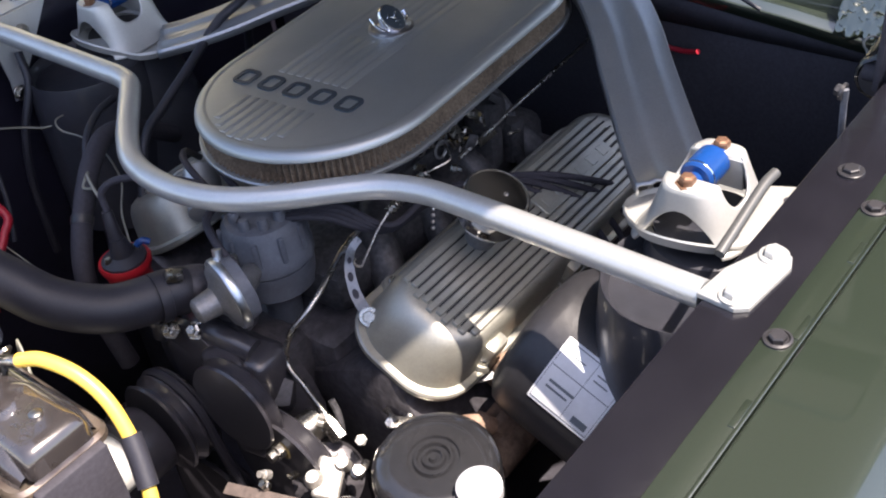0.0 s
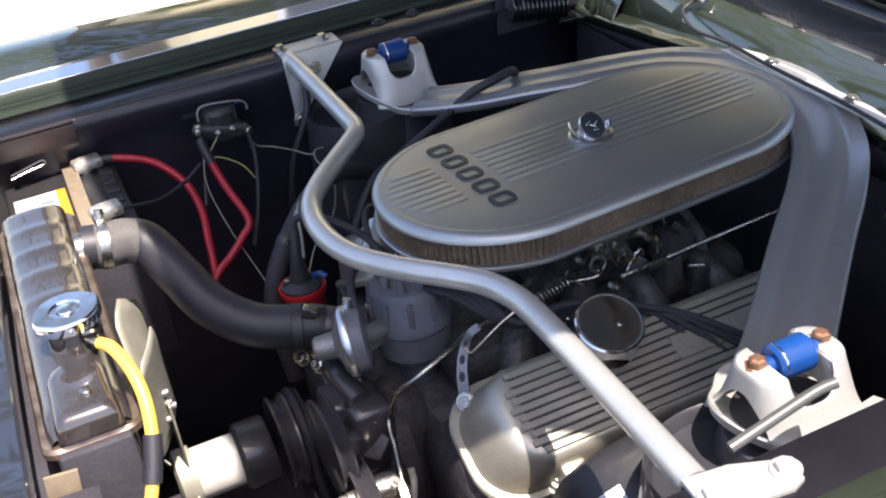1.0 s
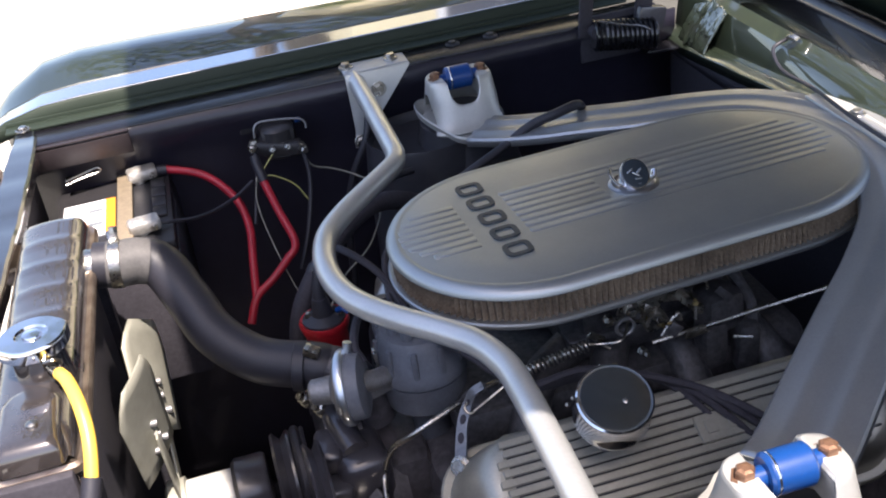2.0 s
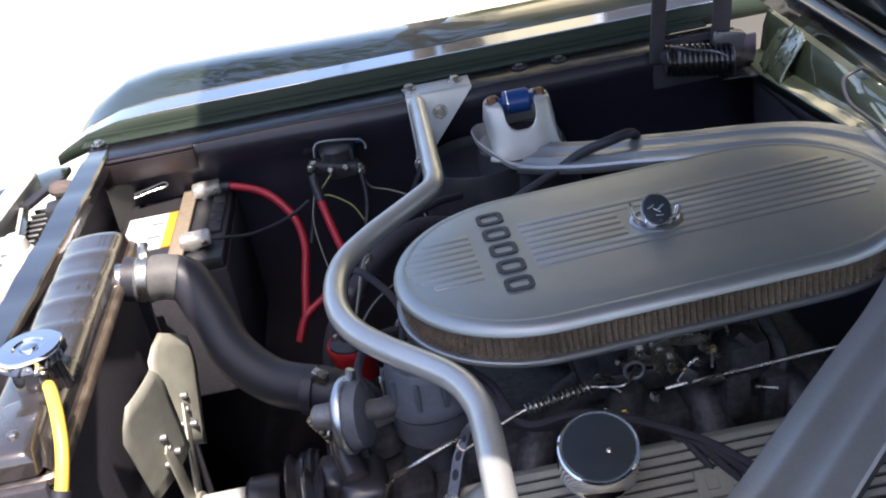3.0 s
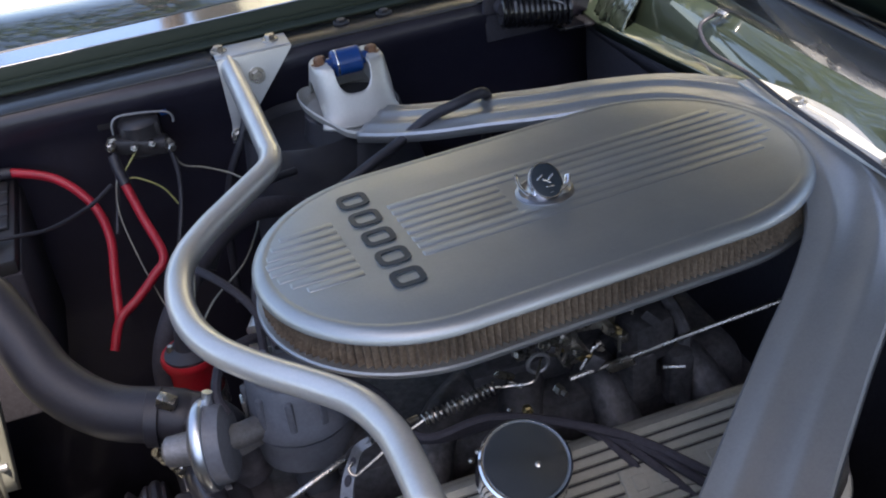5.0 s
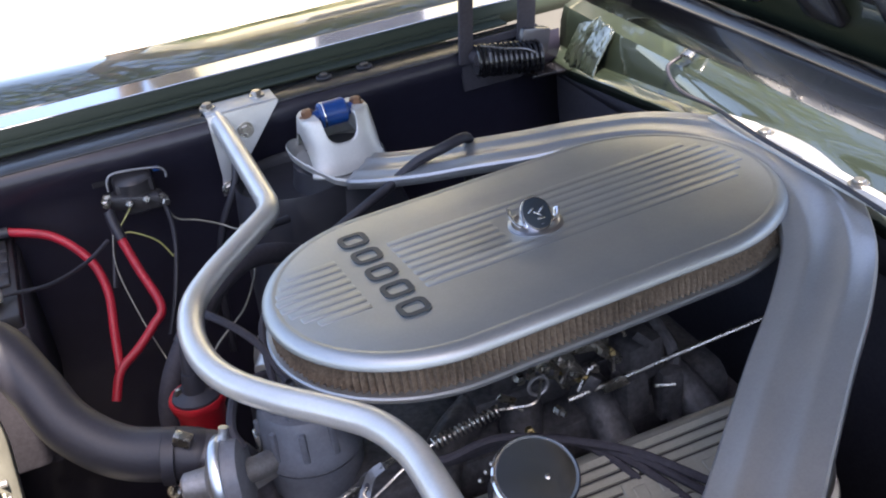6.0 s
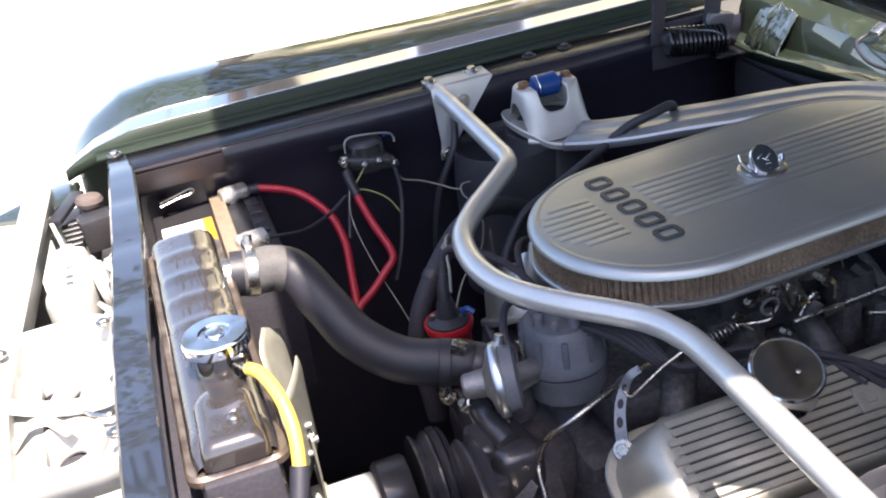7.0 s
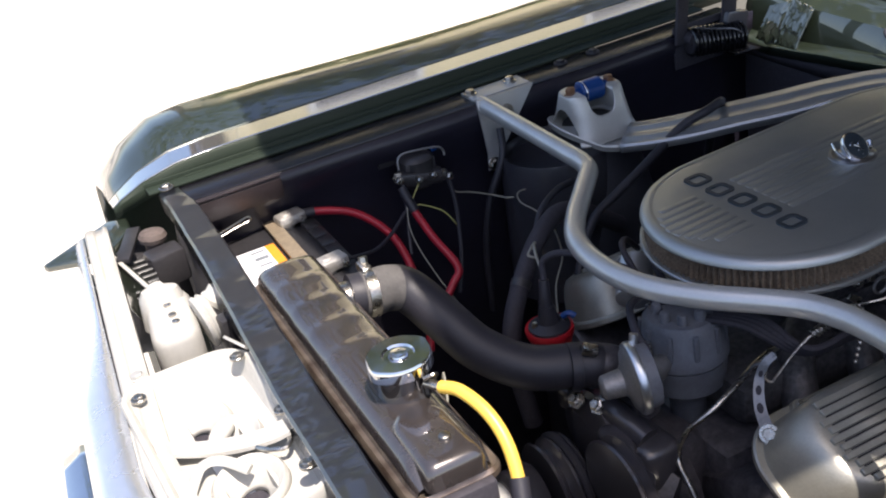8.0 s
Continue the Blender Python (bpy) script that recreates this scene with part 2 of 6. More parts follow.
def tube(points, r, seg=12, step=8, smooth=True, flat=1.0):
    """A round bar or wire along points; r: one radius, or a function of the way along."""
    ps = glide(points, step) if smooth else [Vector(p) for p in points]
    up, loops = Vector((0.13, 0.21, 0.97)), []
    for i, p in enumerate(ps):
        d = (ps[min(i + 1, len(ps) - 1)] - ps[max(i - 1, 0)]).normalized()
        side = d.cross(up)
        side = side.normalized() if side.length > 1e-4 else d.orthogonal().normalized()
        up = side.cross(d).normalized()
        rr = r(i / (len(ps) - 1)) if callable(r) else r
        loops.append([p + rr * (math.cos(a) * side + flat * math.sin(a) * up) for a in (2 * math.pi * k / seg for k in range(seg))])
    return rings(loops)


def slab(outline, z0, z1, m=None, bevel=0.0, holes=()):
    """A flat plate: an outline of (x, y) raised from z0 to z1, its upper edges rounded."""
    bm = bmesh.new()
    lo = [bm.verts.new((x, y, z0)) for x, y in outline]
    hi = [bm.verts.new((x, y, z1)) for x, y in outline]
    n = len(outline)
    for i in range(n):
        bm.faces.new((lo[i], lo[(i + 1) % n], hi[(i + 1) % n], hi[i]))
    bm.faces.new(lo[::-1])
    top = bm.faces.new(hi)
    if bevel:
        bmesh.ops.bevel(bm, geom=top.edges[:], offset=bevel, segments=3, profile=0.5, affect="EDGES")
    if m is not None:
        bmesh.ops.transform(bm, matrix=m, verts=bm.verts)
    return bm


def frame_plate(outer, inner, z0, z1, m):
    """A flat ring between two outlines of as many points."""
    loops = []
    for pts, z in ((outer, z0), (outer, z1), (inner, z1), (inner, z0), (outer, z0)):
        loops.append([m @ Vector((x, y, z)) for x, y in pts])
    bm = rings(loops, True, False)
    bmesh.ops.remove_doubles(bm, verts=bm.verts, dist=1e-6)
    return bm


def rounded(w, h, r, n=5, cx=0.0, cy=0.0):
    out = []
    for sx, sy, a0 in ((1, 1, 0), (-1, 1, 90), (-1, -1, 180), (1, -1, 270)):
        for k in range(n + 1):
            a = radians(a0 + 90 * k / n)
            out.append((cx + sx * (w / 2 - r) + r * math.cos(a), cy + sy * (h / 2 - r) + r * math.sin(a)))
    return out


def stadium(half_l, half_w, n=40):
    """A long oval: straight sides and round ends."""
    out, c = [], half_l - half_w
    for k in range(n + 1):
        a = -math.pi / 2 + math.pi * k / n
        out.append((c + half_w * math.cos(a), half_w * math.sin(a)))
    for k in range(n + 1):
        a = math.pi / 2 + math.pi * k / n
        out.append((-c + half_w * math.cos(a), half_w * math.sin(a)))
    return out


def bolt(parent, at, way, r=0.007, h=0.006, mat=None, washer=True, name="bolt", label=""):
    m = axis(at, way, 17)
    bm = lathe([(r * 1.5, -0.001), (r * 1.5, 0.0018), (r * 1.42, 0.0022)], m, 20) if washer else bmesh.new()
    merge(bm, lathe([(r, 0.0), (r, h * 0.85), (r * 0.86, h)], m, 6))
    return part(name, bm, mat or STEEL, parent, label, smooth=25)


# ---- ground ----
bm = bmesh.new()
bmesh.ops.create_grid(bm, x_segments=8, y_segments=8, size=400)
ground = new("ground", bpy.data.meshes.new("ground"))
bm.to_mesh(ground.data)
bm.free()
ground.data.materials.append(CONCRETE)
tagged(ground, "pale sunlit concrete pavement under the car", "ground", kind="structure")

random.seed(11)
bm = bmesh.new()
for k in range(460):
    a = radians(random.uniform(15, 82))
    d = random.uniform(16, 20)
    h = random.uniform(0.8, 14.0 + 1.6 * math.sin(7 * a) + 1.2 * math.sin(17 * a))
    c = Vector((d * math.cos(a), d * math.sin(a), h))
    rr = random.uniform(1.0, 1.8)
    for j in range(26):
        p = c + Vector((random.gauss(0, 1), random.gauss(0, 1), random.gauss(0, 0.8))) * rr * 0.55
        if p.z < 0.05:
            continue
        u = Vector((random.gauss(0, 1), random.gauss(0, 1), random.gauss(0, 1))).normalized()
        v = u.orthogonal().normalized()
        w = random.uniform(0.22, 0.46)
        bm.faces.new([bm.verts.new(p + w * (x * u + y * v)) for x, y in ((-1, 0), (0, -0.6), (1, 0), (0, 0.6))])
for k in range(14):
    a = radians(17 + 4.8 * k)
    merge(bm, tube([(18 * math.cos(a), 18 * math.sin(a), 0), (18.1 * math.cos(a), 18 * math.sin(a), 4), (18.2 * math.cos(a), 18.2 * math.sin(a), 11.0)], lambda t: 0.24 - 0.16 * t, 8, 3))
woods = new("woods", bpy.data.meshes.new("woods"))
bm.to_mesh(woods.data)
bm.free()
woods.data.materials.append(LEAVES)
tagged(woods, "row of dark leafy trees beyond the pavement", "trees", kind="stuff")

# Hedge out of view, added so the far fender reflects something dark.
random.seed(12)
bm = bmesh.new()
for k in range(1900):
    x = random.uniform(0.4, 14)
    top = 2.0 + 0.2 * math.sin(1.3 * x) + 0.18 * math.sin(3.7 * x + 1)
    p = Vector((x, 6.6 + random.uniform(-0.45, 0.45), top * random.random() ** 0.6))
    u = Vector((random.gauss(0, 1), random.gauss(0, 1), random.gauss(0, 1))).normalized()
    v = u.orthogonal().normalized()
    w = random.uniform(0.14, 0.30)
    bm.faces.new([bm.verts.new(p + w * (a * u + b * v)) for a, b in ((-1, 0), (0, -0.6), (1, 0), (0, 0.6))])
hedge = new("hedge", bpy.data.meshes.new("hedge"))
bm.to_mesh(hedge.data)
bm.free()
hedge.data.materials.append(LEAVES)
tagged(hedge, "unseen green hedge added to darken the fender reflection", "hedge", kind="stuff")

# tall tree beside the house
tree = thing("tree", (0.2, 9.6, 0), "tall leafy green tree beside the cream house", "tree")
part("trunk", tube([(0.2, 9.6, 0), (0.25, 9.6, 3), (0.1, 9.65, 6), (0.3, 9.6, 10)], lambda t: 0.22 - 0.16 * t, 10, 5), BARK, tree, "grey-brown trunk")
random.seed(21)
bm = bmesh.new()
for k in range(12):
    a, z = 2.4 * k, 5.2 + 0.45 * k
    tip = Vector((0.2 + 2.6 * math.cos(a), 9.6 + 1.8 * math.sin(a), z + 1.6))
    part("limb", tube([(0.2, 9.6, z), Vector((0.2, 9.6, z + 0.7)).lerp(tip, 0.5), tip], lambda t: 0.08 - 0.06 * t, 6, 4), BARK, tree)
    for j in range(210):
        p = tip + Vector((random.gauss(0, 0.95), random.gauss(0, 0.75), random.gauss(0, 0.6)))
        u = Vector((random.gauss(0, 1), random.gauss(0, 1), random.gauss(0, 1))).normalized()
        v = u.orthogonal().normalized()
        w = random.uniform(0.10, 0.22)
        bm.faces.new([bm.verts.new(p + w * (x * u + y * v)) for x, y in ((-1, 0), (0, -0.6), (1, 0), (0, 0.6))])
part("crown", bm, LEAVES, tree, "loose green crown", smooth=0)

house = thing("house", (6.8, 8.0, 0), "low cream house with grey roof behind the hedge", "house")


def house_box(name, size, at, mat, parent=None, rot=(0, 0, 0), label=""):
    return part(name, box(size, (6.8 + at[0], 8.0 + at[1], at[2]), rot, 0.02, 1), mat, parent or house, label)


house_box("wall", (12.0, 6.0, 5.0), (0, 3.0, 2.5), CREAM)
house_box("roof", (12.8, 3.9, 0.16), (0, 1.4, 5.32), ROOF, None, (8, 0, 0))
house_box("roof", (12.8, 3.9, 0.16), (0, 5.0, 5.32), ROOF, None, (-8, 0, 0))
for x in (-4.6, -1.6, 1.6, 4.6):
    win = house_box("window", (1.2, 0.06, 1.1), (x, -0.02, 4.1), LABEL)
    house_box("pane", (1.04, 0.04, 0.94), (x, -0.05, 4.1), GLOSS_BLACK, win)

# ---- car body ----
car = thing("car_body", (0, 0, 0), "dark green car front with open black engine bay standing on concrete", "car")


def fender(side, name, label):
    xs = (-0.785, -0.770, -0.735, -0.68, -0.62, -0.50, -0.35, -0.15, 0.1, 0.4, 0.8)
    rows = [], [], []
    for x in xs:
        d = max(0.0, -0.62 - x) / 0.165
        drop, tuck = 0.090 * d ** 2.6, 0.02 * max(0, x + 0.4)
        up = 0.001 + 0.013 * min(1.0, max(0.0, (-0.2 - x) / 0.35))
        inner = [(0.638, 0.925 - 0.25 * drop), (0.6395, 0.944 - 0.3 * drop), (0.6425, 0.9545 - 0.4 * drop), (0.6450, 0.9578 - 0.44 * drop)]
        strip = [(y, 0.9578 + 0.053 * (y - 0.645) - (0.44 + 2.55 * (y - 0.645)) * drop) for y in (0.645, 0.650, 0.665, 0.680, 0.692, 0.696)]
        crown = [(0.696, 0.9605 - 0.57 * drop), (0.700, 0.9613 + 0.05 * up - 0.6 * drop), (0.718, 0.9640 + up * 0.32 - 0.68 * drop), (0.740, 0.9665 + up * 0.66 - 0.78 * drop), (0.758, 0.9677 + up * 0.88 - 0.84 * drop),
                 (0.775, 0.9683 + up * 0.98 - 0.9 * drop), (0.797, 0.9678 + up - 0.97 * drop), (0.82, 0.9655 + up - drop), (0.843, 0.9612 + up - drop), (0.864 - tuck, 0.9555 + up - drop),
                 (0.881 - tuck, 0.945 + up - drop), (0.893 - tuck, 0.925 + up - drop), (0.897 - tuck, 0.89 - drop), (0.897 - tuck, 0.80), (0.885 - tuck, 0.70), (0.88, 0.6), (0.86, 0.42), (0.85, 0.30)]
        if side < 0:
            crown[:10] = [(0.696, 0.9605 - 0.57 * drop), (0.708, 0.9609 - 0.6 * drop), (0.722, 0.9604 - 0.65 * drop), (0.738, 0.9588 - 0.7 * drop), (0.756, 0.9560 - 0.8 * drop), (0.776, 0.9516 - 0.9 * drop),
                          (0.798, 0.9455 - drop), (0.822, 0.9365 - drop), (0.845, 0.9245 - drop), (0.866 - tuck, 0.910 - drop)]
            crown[10:12] = [(0.882 - tuck, 0.892 - drop), (0.892 - tuck, 0.872 - drop)]
            crown[12] = (0.897 - tuck, 0.845 - drop)
        for sec, loops in zip((inner, strip, crown), rows):
            loops.append([(x - 0.03 * (0.95 - z) * (x < -0.6), side * y, z) for y, z in sec])
    if side < 0:
        whole = [a + b[1:] + c[1:] for a, b, c in zip(*rows)]
        return part(name, rings(whole, False, False), GREEN, car, label, smooth=40, solid=0.004)
    body = part(name, rings(rows[2], False, False), GREEN, car, label, smooth=24, solid=0.004)
    part("inner_lip", rings(rows[0], False, False), GREEN_SHADED, body, "dark green rolled lip, dulled for shade", smooth=24, solid=0.004)
    # green paint in truth; pale metal stands for its strong reflection
    part("edge_strip", rings(rows[1], False, False), STRIP_REFLECTION, body, "green fender strip with its bright reflection set as pale metal", smooth=24, solid=0.004)
    return body


far_fender = fender(1, "fender", "glossy dark green front fender reflecting the sky")
near_fender = fender(-1, "fender", "glossy dark green front fender reflecting the sky")

for side, fen in ((1, far_fender), (-1, near_fender)):
    # bolted green flange of the fender, with its sunk screws
    bm = box((0.99, 0.027, 0.004), (-0.24, side * 0.6195, 0.9345), bevel=0.0015)
    for k in range(9):
        merge(bm, box((0.030, 0.006, 0.0016), (-0.66 + 0.105 * k, side * 0.6285, 0.9368), (0, 0, 0), 0.0006))
    merge(bm, box((0.99, 0.004, 0.012), (-0.24, side * 0.6345, 0.936), bevel=0.0015))
    flange = part("flange", bm, GREEN if side < 0 else GREEN_SHADED, fen, "green fender flange with screws")
    # satin black top of the inner apron and its wall
    bm = box((0.98, 0.062, 0.006), (-0.205, side * 0.576, 0.929), bevel=0.002)
    part("apron_ledge", bm, WAVY_BLACK, car, "satin black ledge along the fender")
    loops = []
    for x in (-0.72, -0.6, -0.45, -0.25, 0.0, 0.2, 0.311):
        wob = 0.006 * math.sin(x * 9)
        loops.append([(x, side * y, z) for y, z in ((0.548, 0.929), (0.549 + wob, 0.90), (0.566 + wob, 0.875), (0.575, 0.80), (0.57, 0.62), (0.56, 0.45), (0.56, 0.30), (0.56, 0.20))])
    part("apron", rings(loops, False, False), APRON_BLACK, car, "black inner fender apron", solid=0.004)
    for x in ((-0.708, -0.47, -0.262, -0.072, 0.12) if side < 0 else (-0.708, -0.047, 0.015)):
        at = (x, side * (0.607 if x < -0.7 else 0.6180 if side < 0 else 0.588), 0.9365 if side < 0 or x < -0.7 else 0.9325)
        m = axis(at, (0, 0, 1))
        bm = lathe([(0.0115, 0.0), (0.0115, 0.002), (0.0095, 0.0028), (0.0085, 0.001)], m, 20)
        merge(bm, lathe([(0.0072, 0.0), (0.0072, 0.005), (0.006, 0.0062)], axis(at, (0, 0, 1), 20 * x), 6))
        part("bolt", bm, SATIN_BLACK if side < 0 or x > -0.7 else STEEL, car, "dark bolt with washer")

bolt(car, (-0.023, -0.578, 0.9325), (0, 0, 1), 0.008, 0.006, SATIN_BLACK)

# sheet flange below the far fender's front, by the lamp housing
bm = box((0.150, 0.003, 0.034), (-0.631, 0.541, 0.9075), (10, 0, 0), 0.0012)
merge(bm, box((0.150, 0.010, 0.003), (-0.631, 0.5405, 0.9285), (0, 0, 0), 0.001))
part("sheet_flange", bm, PLUM_SHEET, car, "brownish black sheet flange")

# firewall, cowl and the sloping floor of the bay
part("firewall", box((0.012, 1.29, 0.70), (0.318, 0, 0.512), bevel=0.004), MATT_BLACK, car, "dark firewall")
loops = []
for y in np.linspace(-0.60, 0.60, 25):
    zl = 0.9345 - 0.112 * min(abs(y), 0.5)
    loops.append([(0.312, y, 0.85), (0.311 - 0.010 * (1 - (y / 0.6) ** 2), y, zl - 0.012)])
part("firewall_top", rings(loops, False, False), MATT_BLACK, car, "dark upper edge of the firewall", solid=0.003)
loops = []
for y in np.linspace(-0.60, 0.60, 49):
    b = 0.010 * (1 - (y / 0.6) ** 2)
    zl = 0.9345 - 0.112 * min(abs(y), 0.5)
    bead = 0.0025 * (math.sin(y * 31) ** 8)
    loops.append([(x - b, y, z) for x, z in ((0.306, zl - 0.016), (0.306, zl - 0.003), (0.309, zl), (0.328, zl + 0.002 + bead), (0.336, zl + 0.004), (0.342, 0.3 * zl + 0.7 * 0.939), (0.350, 0.9425),
                                             (0.372, 0.951), (0.395, 0.960), (0.43, 0.970), (0.50, 0.980), (0.62, 0.987), (0.75, 0.99))])
cowl = part("cowl_panel", rings(loops, False, False), GREEN, car, "glossy green cowl panel at the windscreen base", solid=0.004)
for side in (1, -1):
    loops = []
    for y in side * np.linspace(0.09, 0.50, 31):
        b = 0.010 * (1 - (y / 0.6) ** 2)
        zl = 0.9365 - 0.112 * abs(y) + 0.0008 * math.sin(47 * y) * math.sin(13 * y)
        loops.append([(x - b, y, z) for x, z in ((0.3035, zl - 0.013), (0.3035, zl - 0.002), (0.306, zl), (0.322, zl + 0.002), (0.325, zl + 0.003))])
    part("cowl_lip", rings(loops, False, False), GREEN, car, "worn pinch flange of the cowl", solid=0.0015)
for side in (1, -1):
    loops = []
    for i in range(49):
        u = i / 48
        loop = []
        for j in range(27):
            v = j / 26
            k = 0.0045 * noise.noise((u * 9, v * 6, side)) + 0.0036 * noise.noise((u * 19, v * 14, 3.0)) + 0.0022 * noise.noise((u * 43, v * 30, 7.0))
            loop.append((0.300 + 0.040 * v + 0.012 * u + k, side * (0.430 + 0.110 * u), 0.885 + 0.062 * v ** 0.8 - 0.006 * u + 0.010 * math.exp(-((u - 0.45) / 0.12) ** 2) * v + k))
        loops.append(loop)
    part("cowl_corner", rings(loops, False, False), GREEN, car, "crinkled glossy green cowl corner gusset", solid=0.003)

part("splash_pan", box((1.05, 1.2, 0.012), (-0.21, 0, 0.205), bevel=0.003), MATT_BLACK, car, "dark splash pan under the engine")
part("crossmember", box((0.16, 1.06, 0.06), (-0.06, 0, 0.240), bevel=0.01), MATT_BLACK, car, "black front crossmember")

for side in (1, -1):
    wheel = part("wheel", lathe([(0.10, -0.03), (0.18, -0.06), (0.185, -0.09), (0.19, 0.09), (0.17, 0.05), (0.08, 0.03)], axis((-0.08, side * 0.74, 0.31), (0, side, 0)), 32), SILVER, car, "steel wheel under the fender")
    part("tyre", lathe([(0.19, -0.09), (0.26, -0.10), (0.30, -0.09), (0.312, -0.06), (0.312, 0.06), (0.30, 0.09), (0.26, 0.10), (0.19, 0.09)], axis((-0.08, side * 0.74, 0.31), (0, side, 0)), 40, False), RUBBER, wheel, "black tyre")

# radiator support with its top bar
bm = box((0.012, 0.28, 0.50), (-0.712, 0.42, 0.665), bevel=0.003)
merge(bm, box((0.012, 0.24, 0.50), (-0.712, -0.44, 0.665), bevel=0.003))
merge(bm, box((0.02, 1.2, 0.26), (-0.712, 0, 0.33), bevel=0.004))
support = part("radiator_support", bm, MATT_BLACK, car, "black radiator support panel")
loops = []
for y in np.linspace(-0.60, 0.60, 49):
    z = 0.9415 - 0.006 * max(0.0, abs(y) - 0.46) / 0.14 + 0.0011 * math.sin(40 * y) + 0.0008 * math.sin(87 * y)
    fx = np.interp(y, (-0.6, -0.46, -0.2, 0.0, 0.30, 0.55, 0.60), (-0.726, -0.741, -0.742, -0.740, -0.727, -0.721, -0.722))
    rx = np.interp(y, (-0.6, -0.46, -0.2, 0.0, 0.32, 0.52, 0.60), (-0.698, -0.700, -0.702, -0.699, -0.686, -0.684, -0.690))
    loops.append([(fx, y, z - 0.030), (fx, y, z - 0.003), (fx + 0.003, y, z), (rx - 0.003, y, z), (rx, y, z - 0.003), (rx, y, z - 0.022)])
part("top_bar", rings(loops, False, False), BAR_BLACK, car, "flat black top bar over the radiator", solid=0.003)

part("closing_panel", box((0.075, 0.37, 0.004), (-0.690, -0.425, 0.893), (0, 4, 0), 0.001), MATT_BLACK, car, "black closing panel beside the radiator")
part("closing_panel", box((0.030, 0.46, 0.004), (-0.693, -0.01, 0.880), (0, 4, 0), 0.001), MATT_BLACK, car)

# grille header, latch tray and bright trim ahead of the bar
def nose(y, out=0.0):
    return -0.882 - out + 0.040 * (abs(y) / 0.57) ** 1.1


ys = np.linspace(-0.585, 0.585, 41)
header = [[(nose(y) + dx, y, 0.921 + dz) for dx, dz in ((0.002, -0.05), (0.002, -0.004), (0.005, 0.0), (0.014, 0.0), (0.017, -0.003), (0.026, -0.003), (0.030, 0.0), (0.034, -0.002), (0.034, -0.03))] for y in ys]
part("grille_header", rings(header, False, False), PALE, car, "pale primer-grey header panel over the grille", solid=0.003)
lip = []
for y in ys:
    w = 0.35 + 0.65 * min(1.0, max(0.0, (0.34 - abs(y)) / 0.16))
    lip.append([(nose(y, 0.002) + dx * w, y, 0.908 + dz) for dx, dz in ((0.002, 0.006), (-0.016, 0.004), (-0.032, -0.002), (-0.044, -0.010), (-0.048, -0.020), (-0.044, -0.036), (-0.012, -0.056))])
part("hood_lip_trim", rings(lip, False, False), TRIM, car, "bright trim along the front edge", solid=0.002)
bump = [[(nose(y, 0.12) + dx, y, 0.50 + dz) for dx, dz in ((0.05, 0.09), (0.01, 0.095), (-0.02, 0.08), (-0.035, 0.03), (-0.03, -0.03), (0.0, -0.06), (0.04, -0.065))] for y in ys]
part("bumper", rings(bump, False, False), CHROME, car, "chrome front bumper", solid=0.003)
part("grille", box((0.02, 1.0, 0.24), (-0.86, 0, 0.74), bevel=0.005), MATT_BLACK, car, "dark grille")
for y in (0.16, -0.2):
    bolt(car, (nose(y) + 0.022, y, 0.9185), (0, 0, 1), 0.007, 0.006, WHITE_SILVER)
for k in range(7):
    part("grille_slat", box((0.034, 0.004, 0.022), (nose(0.40 + 0.018 * k) + 0.062, 0.40 + 0.018 * k, 0.880), (24, 0, 0), 0.001), CAP_GREY, car)
for side in (1, -1):
    bm = slab([(-0.808, 0.552), (-0.775, 0.60), (-0.772, 0.64), (-0.802, 0.650), (-0.904, 0.574), (-0.900, 0.566), (-0.850, 0.546)] if side > 0 else
              [(-0.808, -0.552), (-0.850, -0.546), (-0.900, -0.566), (-0.904, -0.574), (-0.802, -0.650), (-0.772, -0.64), (-0.775, -0.60)], 0.890, 0.900, None, 0.004)
    part("corner_filler", bm, GREEN, car, "dark green corner piece between fender and header")
    part("lamp_housing", lathe([(0.02, 0.0), (0.085, 0.0), (0.092, -0.05), (0.06, -0.12), (0.02, -0.13)], axis((-0.83, side * 0.70, 0.74), (-1, 0, 0)), 28), SATIN_BLACK, car, "black headlamp housing")

# ---- open hood ----
hood = thing("hood", (0.31, 0, 1.05), "open hood, glossy black underneath, dark green outside, propped on hinges", "hood")
HM = pose(0.31, 0, 1.05, 0, 57.5, 0)
# local frame: -x runs from the hinge edge to the front edge, z to the outside
def hood_edge(y):
    return -1.445 + 0.083 * (abs(y) / 0.57) ** 1.6


def bent(bm):
    bmesh.ops.transform(bm, matrix=HM, verts=bm.verts)
    return bm


loops = []
for y in np.linspace(-0.708, 0.708, 27):
    c = 0.028 * (1 - (y / 0.708) ** 2)
    e = hood_edge(y)
    loops.append([HM @ Vector((x, y, z + c * min(1.0, -x / 0.3))) for x, z in ((-0.030, -0.034), (-0.026, -0.026), (-0.030, -0.014), (-0.3, 0.012), (-0.8, 0.012), (e + 0.12, 0.0), (e + 0.01, -0.012), (e, -0.03))])
part("skin", rings(loops, False, False), GREEN, hood, "dark green outer skin", solid=0.003)
for name, sz, at in (("rear_frame", (0.097, 1.27, 0.026), (-0.028, 0, -0.034)), 
                     ("side_frame", (1.15, 0.10, 0.028), (-0.64, 0.635, -0.016)), ("side_frame", (1.15, 0.10, 0.028), (-0.64, -0.635, -0.016))):
    part(name, bent(box(sz, at, (0, 0, 0), 0.011, 3)), HOOD_BLACK, hood, "black inner frame", bevel=0)
